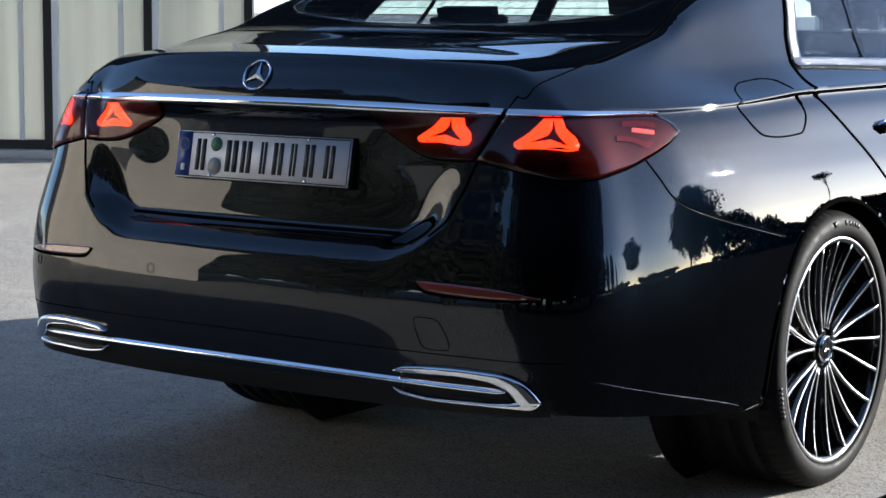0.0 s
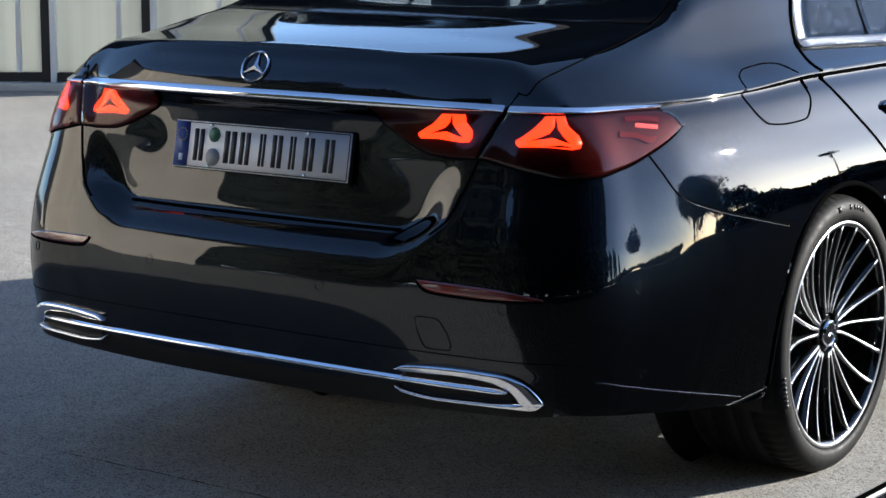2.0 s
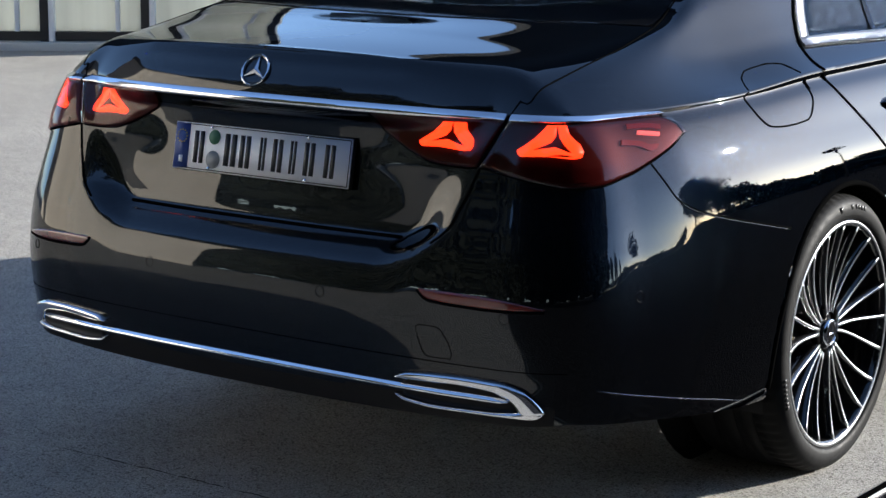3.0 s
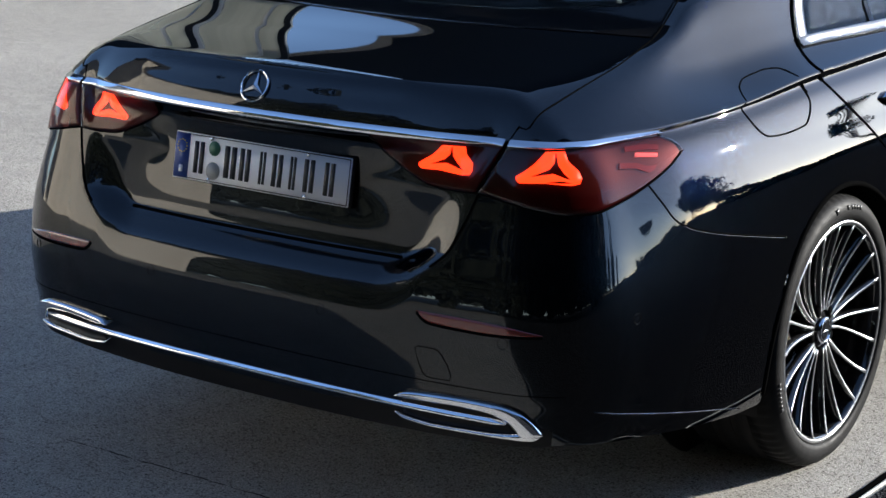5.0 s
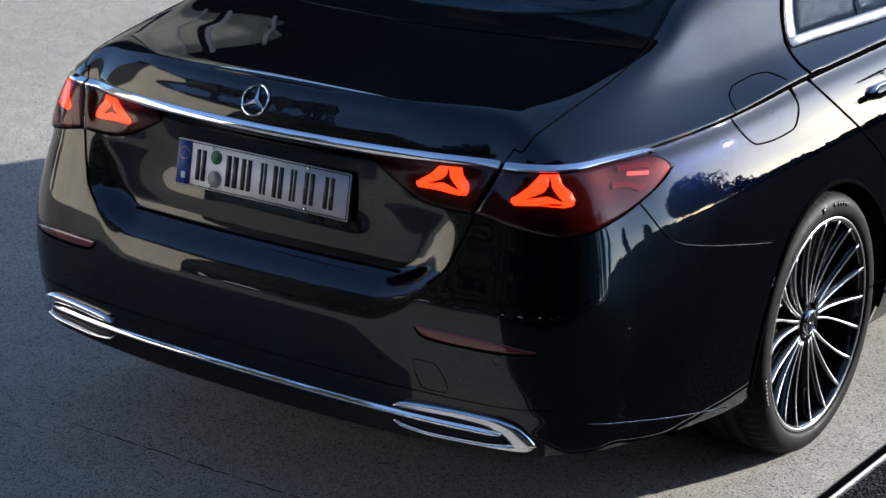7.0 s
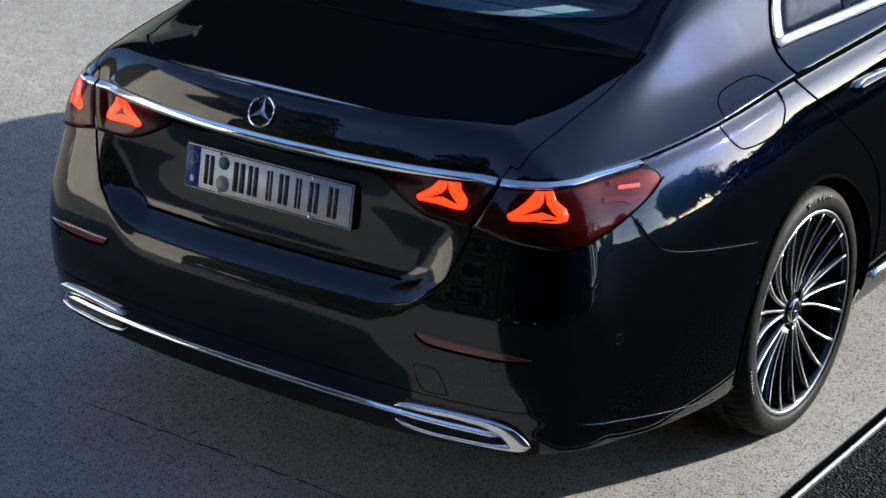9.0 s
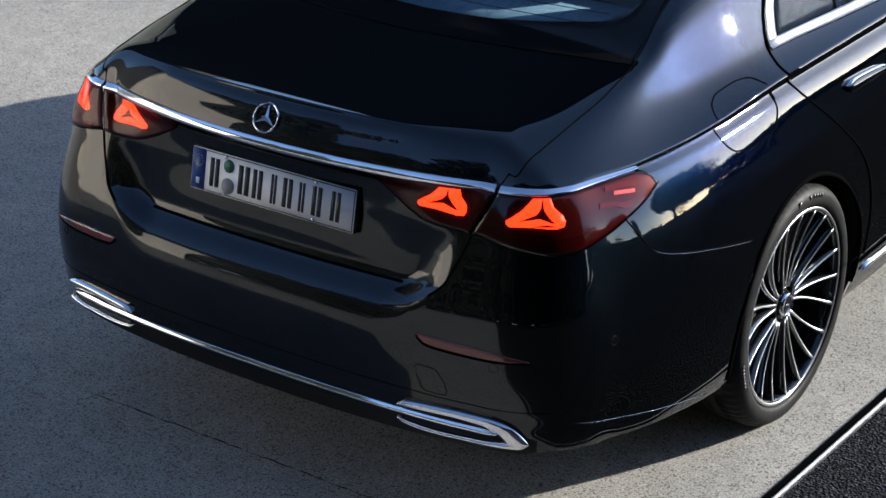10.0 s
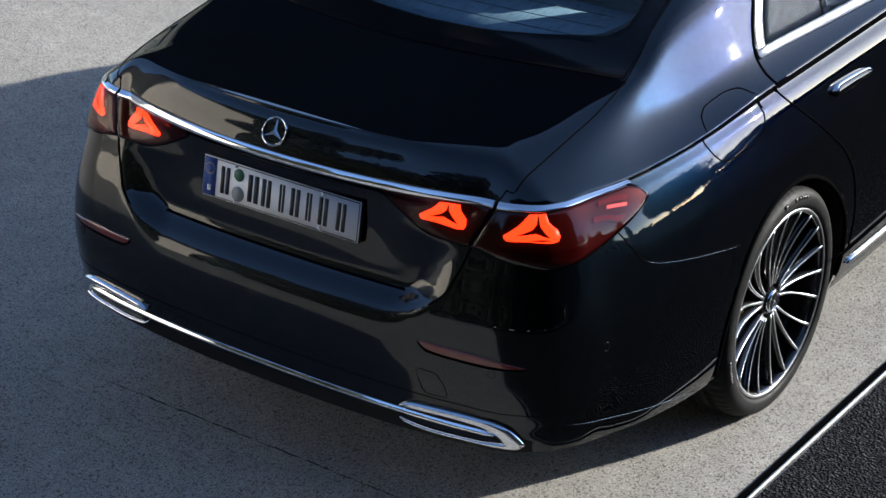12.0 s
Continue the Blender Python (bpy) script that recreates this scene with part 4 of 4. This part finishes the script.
# ---- ground ----
g = bmesh.new()
bmesh.ops.create_grid(g, x_segments=1, y_segments=1, size=400)
tagged(part("ground", g, CONCRETE), "sunlit light grey concrete paving", "ground", kind="structure")
ROAD_TURN = 1.2
RM = pose(1.075, .62, 0, 0, 0, -ROAD_TURN)
tagged(part("road", box_bm(300, 500, .004, (150.040, 0, .002), m=RM), ASPHALT, smooth=False), "dark coarse asphalt beside the concrete", "road", kind="structure")
tagged(part("drain_slot", box_bm(.018, 120, .003, (.006, 0, .0015), m=RM), SEAM, smooth=False), "narrow dark drain slot along the paving edge", "drain", kind="structure")
tagged(part("edging_strip", box_bm(.006, 120, .008, (.026, 0, .004), .0015, m=RM), STEEL, smooth=False), "thin pale steel edging strip", "edging", kind="structure")
bm = bmesh.new()
random.seed(4)
pts = []
for i in range(120):
    x = -.75 + i * .02
    pts.append((x, .075 + random.uniform(-.003, .003), .0006))
rows = [[(x, y - w, z), (x, y + w, z)] for (x, y, z), w in ((p, random.uniform(.0008, .0028) * (1 if random.random() > .12 else .3)) for p in pts)]
tagged(part("ground_crack", grid_bm(rows), SEAM), "hairline dark crack across the concrete", "crack", kind="structure")

# ---- the building beyond ----
FM = pose(-8.9, 7.5, 0, 0, 0, math.degrees(math.atan2(.581, .814)))
FACADE = mat("pale_curtained_glass", (0.86, 0.88, 0.82), 0.35, 0, 0.5)
FRAME_BLACK = mat("black_window_frame", (0.012, 0.012, 0.013), 0.4)
FRAME_WHITE = mat("white_metal_post", (0.75, 0.76, 0.75), 0.4)
UPPER = mat("dark_cladding", (0.02, 0.021, 0.024), 0.25)
t, b = nodes_of(FACADE)
thin = t.nodes.new("ShaderNodeBsdfTranslucent")
thin.inputs[0].default_value = (0.66, 0.66, 0.61, 1)
mixed = t.nodes.new("ShaderNodeMixShader")
mixed.inputs[0].default_value = 0.66
t.links.new(b.outputs[0], mixed.inputs[1])
t.links.new(thin.outputs[0], mixed.inputs[2])
t.links.new(mixed.outputs[0], t.nodes["Material Output"].inputs["Surface"])
folds = noise_node(t, 3, 3, 0.5)
folds.inputs["Scale"].default_value = 1.0
mp = t.nodes.new("ShaderNodeMapping")
mp.inputs["Scale"].default_value = (5.5, 5.5, 0.12)
t.links.new(t.nodes.new("ShaderNodeTexCoord").outputs["Object"], mp.inputs[0])
t.links.new(mp.outputs[0], folds.inputs["Vector"])
fr = ramp(t, folds.outputs[0], [(0.34, (0.52, 0.53, 0.49)), (0.64, (0.66, 0.67, 0.62))])
t.links.new(fr.outputs[0], b.inputs["Base Color"])
t.links.new(fr.outputs[0], thin.inputs[0])
building = thing("building", "open glass-fronted hall with black window frames and pale blinds", "building")
# unseen upper wall, roof, side and columns, added to keep the deck's reflection dark
part("upper_wall", box_bm(14.6, .4, 7.3, (1.25, .35, 8.35), m=FM), UPPER, building, "unseen dark wall added over the windows to darken the deck's reflection", smooth=False)
part("roof", box_bm(14.8, 10.4, .3, (1.25, 5.3, 12.15), m=FM), UPPER, building, smooth=False)
part("side_wall", box_bm(.3, 9.6, 12.0, (-6.0, 5.5, 6.0), m=FM), UPPER, building, smooth=False)
for i in range(2):
    part("column", box_bm(.3, .3, 12.0, (-5.6 + i * 13.8, 10.2, 6.0), m=FM), UPPER, building, smooth=False)
part("threshold", box_bm(8.1, .25, .06, (-2.05, -.02, .03), .01, m=FM), STEEL, building, "pale stone threshold", smooth=False)
k = -6.25
while k < 1.2:
    part("window", box_bm(.84, .02, 4.6, (k + .50, .10, 2.36), m=FM), FACADE, building, "pale curtained window pane", smooth=False)
    part("window_frame", box_bm(.066, .12, 4.7, (k + .09, .06, 2.38), .004, m=FM), FRAME_BLACK, building, smooth=False)
    part("window_post", box_bm(.042, .10, 4.7, (k + .145, .05, 2.38), .004, m=FM), FRAME_WHITE, building, "white window post", smooth=False)
    part("window_post", box_bm(.036, .05, 4.7, (k + .66, .06, 2.38), .004, m=FM), FRAME_WHITE, building, "white window post", smooth=False)
    part("window_rail", box_bm(.74, .08, .07, (k + .54, .07, .10), .004, m=FM), FRAME_BLACK, building, smooth=False)
    k += .79
part("window_frame", box_bm(.066, .12, 4.7, (k + .09, .06, 2.38), .004, m=FM), FRAME_BLACK, building, smooth=False)


# ---- trees: beside the road, seen mirrored in the paint; behind, added to darken it ----
LEAF = mat("dark_leaves", (0.019, 0.022, 0.016), 0.7, spec=0.1)
BARK = mat("brown_bark", (0.10, 0.075, 0.055), 0.9)
rng = np.random.default_rng(7)


def turned_leaves(c, size):
    """A small turned square at each place."""
    n = len(c)
    a, b = rng.normal(0, 1, (n, 3)), rng.normal(0, 1, (n, 3))
    a /= np.linalg.norm(a, axis=1)[:, None]
    b -= a * (a * b).sum(1)[:, None]
    b /= np.linalg.norm(b, axis=1)[:, None]
    s = size * rng.uniform(.6, 1.3, (n, 1))
    return np.stack([c - a * s - b * s * .6, c + a * s - b * s * .5, c + a * s * .8 + b * s * .6, c - a * s * .7 + b * s * .5], 1)


def crown_points(cx, cy, low, high, wide, n, lobes=9, fill=.35):
    """Places of leaf clumps in an uneven crown between two heights."""
    mid, half = (low + high) / 2, (high - low) / 2
    ball = rng.normal(0, 1, (lobes, 3))
    ball /= np.linalg.norm(ball, axis=1)[:, None]
    hub = ball * (wide * .30, wide * .30, half * .55) * rng.uniform(.5, 1.1, (lobes, 1)) + (cx, cy, mid)
    d = rng.normal(0, 1, (n, 3))
    d /= np.linalg.norm(d, axis=1)[:, None]
    c = hub[rng.integers(0, lobes, n)] + d * (wide * .24, wide * .24, half * .50) * rng.uniform(fill, 1.05, (n, 1))
    c[:, 2] = np.maximum(c[:, 2], low * rng.uniform(.9, 1.25, n))
    return c


def leaf_mesh(name, quads):
    me = bpy.data.meshes.new(name)
    m = len(quads)
    me.from_pydata([tuple(v) for v in quads.reshape(-1, 3)], [], [(4 * i, 4 * i + 1, 4 * i + 2, 4 * i + 3) for i in range(m)])
    me.materials.append(LEAF)
    return me


def tree(label, at, low, high, wide, n, size, lobes=9, limbs=7, girth=1.0):
    """A tapered trunk with limbs under a crown of small leaves."""
    t = thing("tree", label, "tree", "trees beside the road")
    x, y = at
    bm = tube_bm([(x, y, 0), (x + .05 * wide * .1, y, low * .6), (x, y + .1, low * 1.1), (x, y, (low + high) / 2)], [high * girth * g for g in (.045, .03, .026, .012)], 8)
    for k in range(limbs):
        a = k * math.tau / limbs + rng.uniform(-.3, .3)
        r = wide * rng.uniform(.22, .42)
        z = low + (high - low) * rng.uniform(.25, .7)
        tube_bm([(x, y, low * .9), (x + r * .4 * math.cos(a), y + r * .4 * math.sin(a), (low + z) / 2 + .2), (x + r * math.cos(a), y + r * math.sin(a), z)], [high * girth * g for g in (.016, .01, .004)], 6, bm=bm)
    part("trunk", bm, BARK, t)
    crown = new("crown", leaf_mesh("crown", turned_leaves(crown_points(x, y, low, high, wide, n, lobes), size)))
    crown.parent = t
    return t


def woods(name, spots, n, size, label):
    quads = np.concatenate([turned_leaves(crown_points(x, y, .05 * h, h, w, n, 7), size) for x, y, h, w in spots])
    return tagged(new(name, leaf_mesh(name, quads)), label, "trees", kind="stuff")


def around(az, r):
    return r * math.cos(radians(az)), r * math.sin(radians(az))


# unseen ring of trees and undergrowth, added to blacken rear reflections and block skylight
spots = []
for i in range(68):
    a = radians(208 + i * 2.45 + rng.uniform(-1.5, 1.5))
    r = rng.uniform(21, 30)
    tall = 14 + 10 * float(smooth01(4.6, 5.1, a))
    spots.append((r * math.cos(a) + 2, r * math.sin(a) - 1, tall * rng.uniform(.85, 1.15), rng.uniform(8, 11)))
for i in range(60):
    a = radians(210 + i * 2.75 + rng.uniform(-1, 1))
    r = rng.uniform(18.5, 20.5)
    spots.append((r * math.cos(a) + 2, r * math.sin(a) - 1, rng.uniform(5, 7.5), rng.uniform(5, 7)))
woods("woods_behind", spots, 1700, .55, "unseen dark trees added behind the car to darken its reflections")
tree("broad dark tree with a spreading crown beside the road", around(42.5, 75), 2.3, 18.5, 24, 24000, .32, 22)
for az, r, h in ((16.5, 45, 9.5), (20.5, 48, 11.5), (22.5, 55, 10.5), (27, 60, 8.0)):
    tree("slim dark tree beside the road", around(az, r), .8, h, 2.6, 2500, .22, 6, 4)
tree("tall airy tree with a bare trunk beside the road", around(63.5, 62), 6.0, 9.0, 2.4, 700, .10, 5, 5, .25)
tree("tall airy tree with a bare trunk beside the road", around(70.5, 46), 2.6, 7.6, 7.5, 5000, .10, 12, 12, .4)
spots = []
for i in range(56):
    az = 44 + i * 1.25 + rng.uniform(-.6, .6)
    high = max(15.0 - .80 * (az - 44), 3.4 + .8 * math.sin(az * .3))
    spots.append((*around(az, rng.uniform(84, 100)), high * rng.uniform(.85, 1.12), rng.uniform(6, 9)))
for i in range(40):
    az = -50 + i * 2.1
    spots.append((*around(az, rng.uniform(90, 110)), rng.uniform(2.2, 4.2), rng.uniform(6, 9)))
for i in range(36):
    az = 24 + i * 1.1 if i < 13 else 49 + (i - 13) * 1.1
    spots.append((*around(az, rng.uniform(98, 104)), rng.uniform(1.8, 3.0), rng.uniform(4, 6)))
woods("woods_beside", spots, 1000, .34, "distant dark tree line beside the road")

# an unseen sunlit beige block, added to give lid, bumper and lamps warm reflections
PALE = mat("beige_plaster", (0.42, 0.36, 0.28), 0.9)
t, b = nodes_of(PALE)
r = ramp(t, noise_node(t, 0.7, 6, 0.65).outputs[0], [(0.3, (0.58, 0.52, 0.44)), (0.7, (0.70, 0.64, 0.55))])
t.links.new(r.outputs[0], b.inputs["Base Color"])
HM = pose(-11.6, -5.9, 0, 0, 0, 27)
house = thing("plastered_hall", "unseen beige block added for warm reflections in the lid and bumper", "building")
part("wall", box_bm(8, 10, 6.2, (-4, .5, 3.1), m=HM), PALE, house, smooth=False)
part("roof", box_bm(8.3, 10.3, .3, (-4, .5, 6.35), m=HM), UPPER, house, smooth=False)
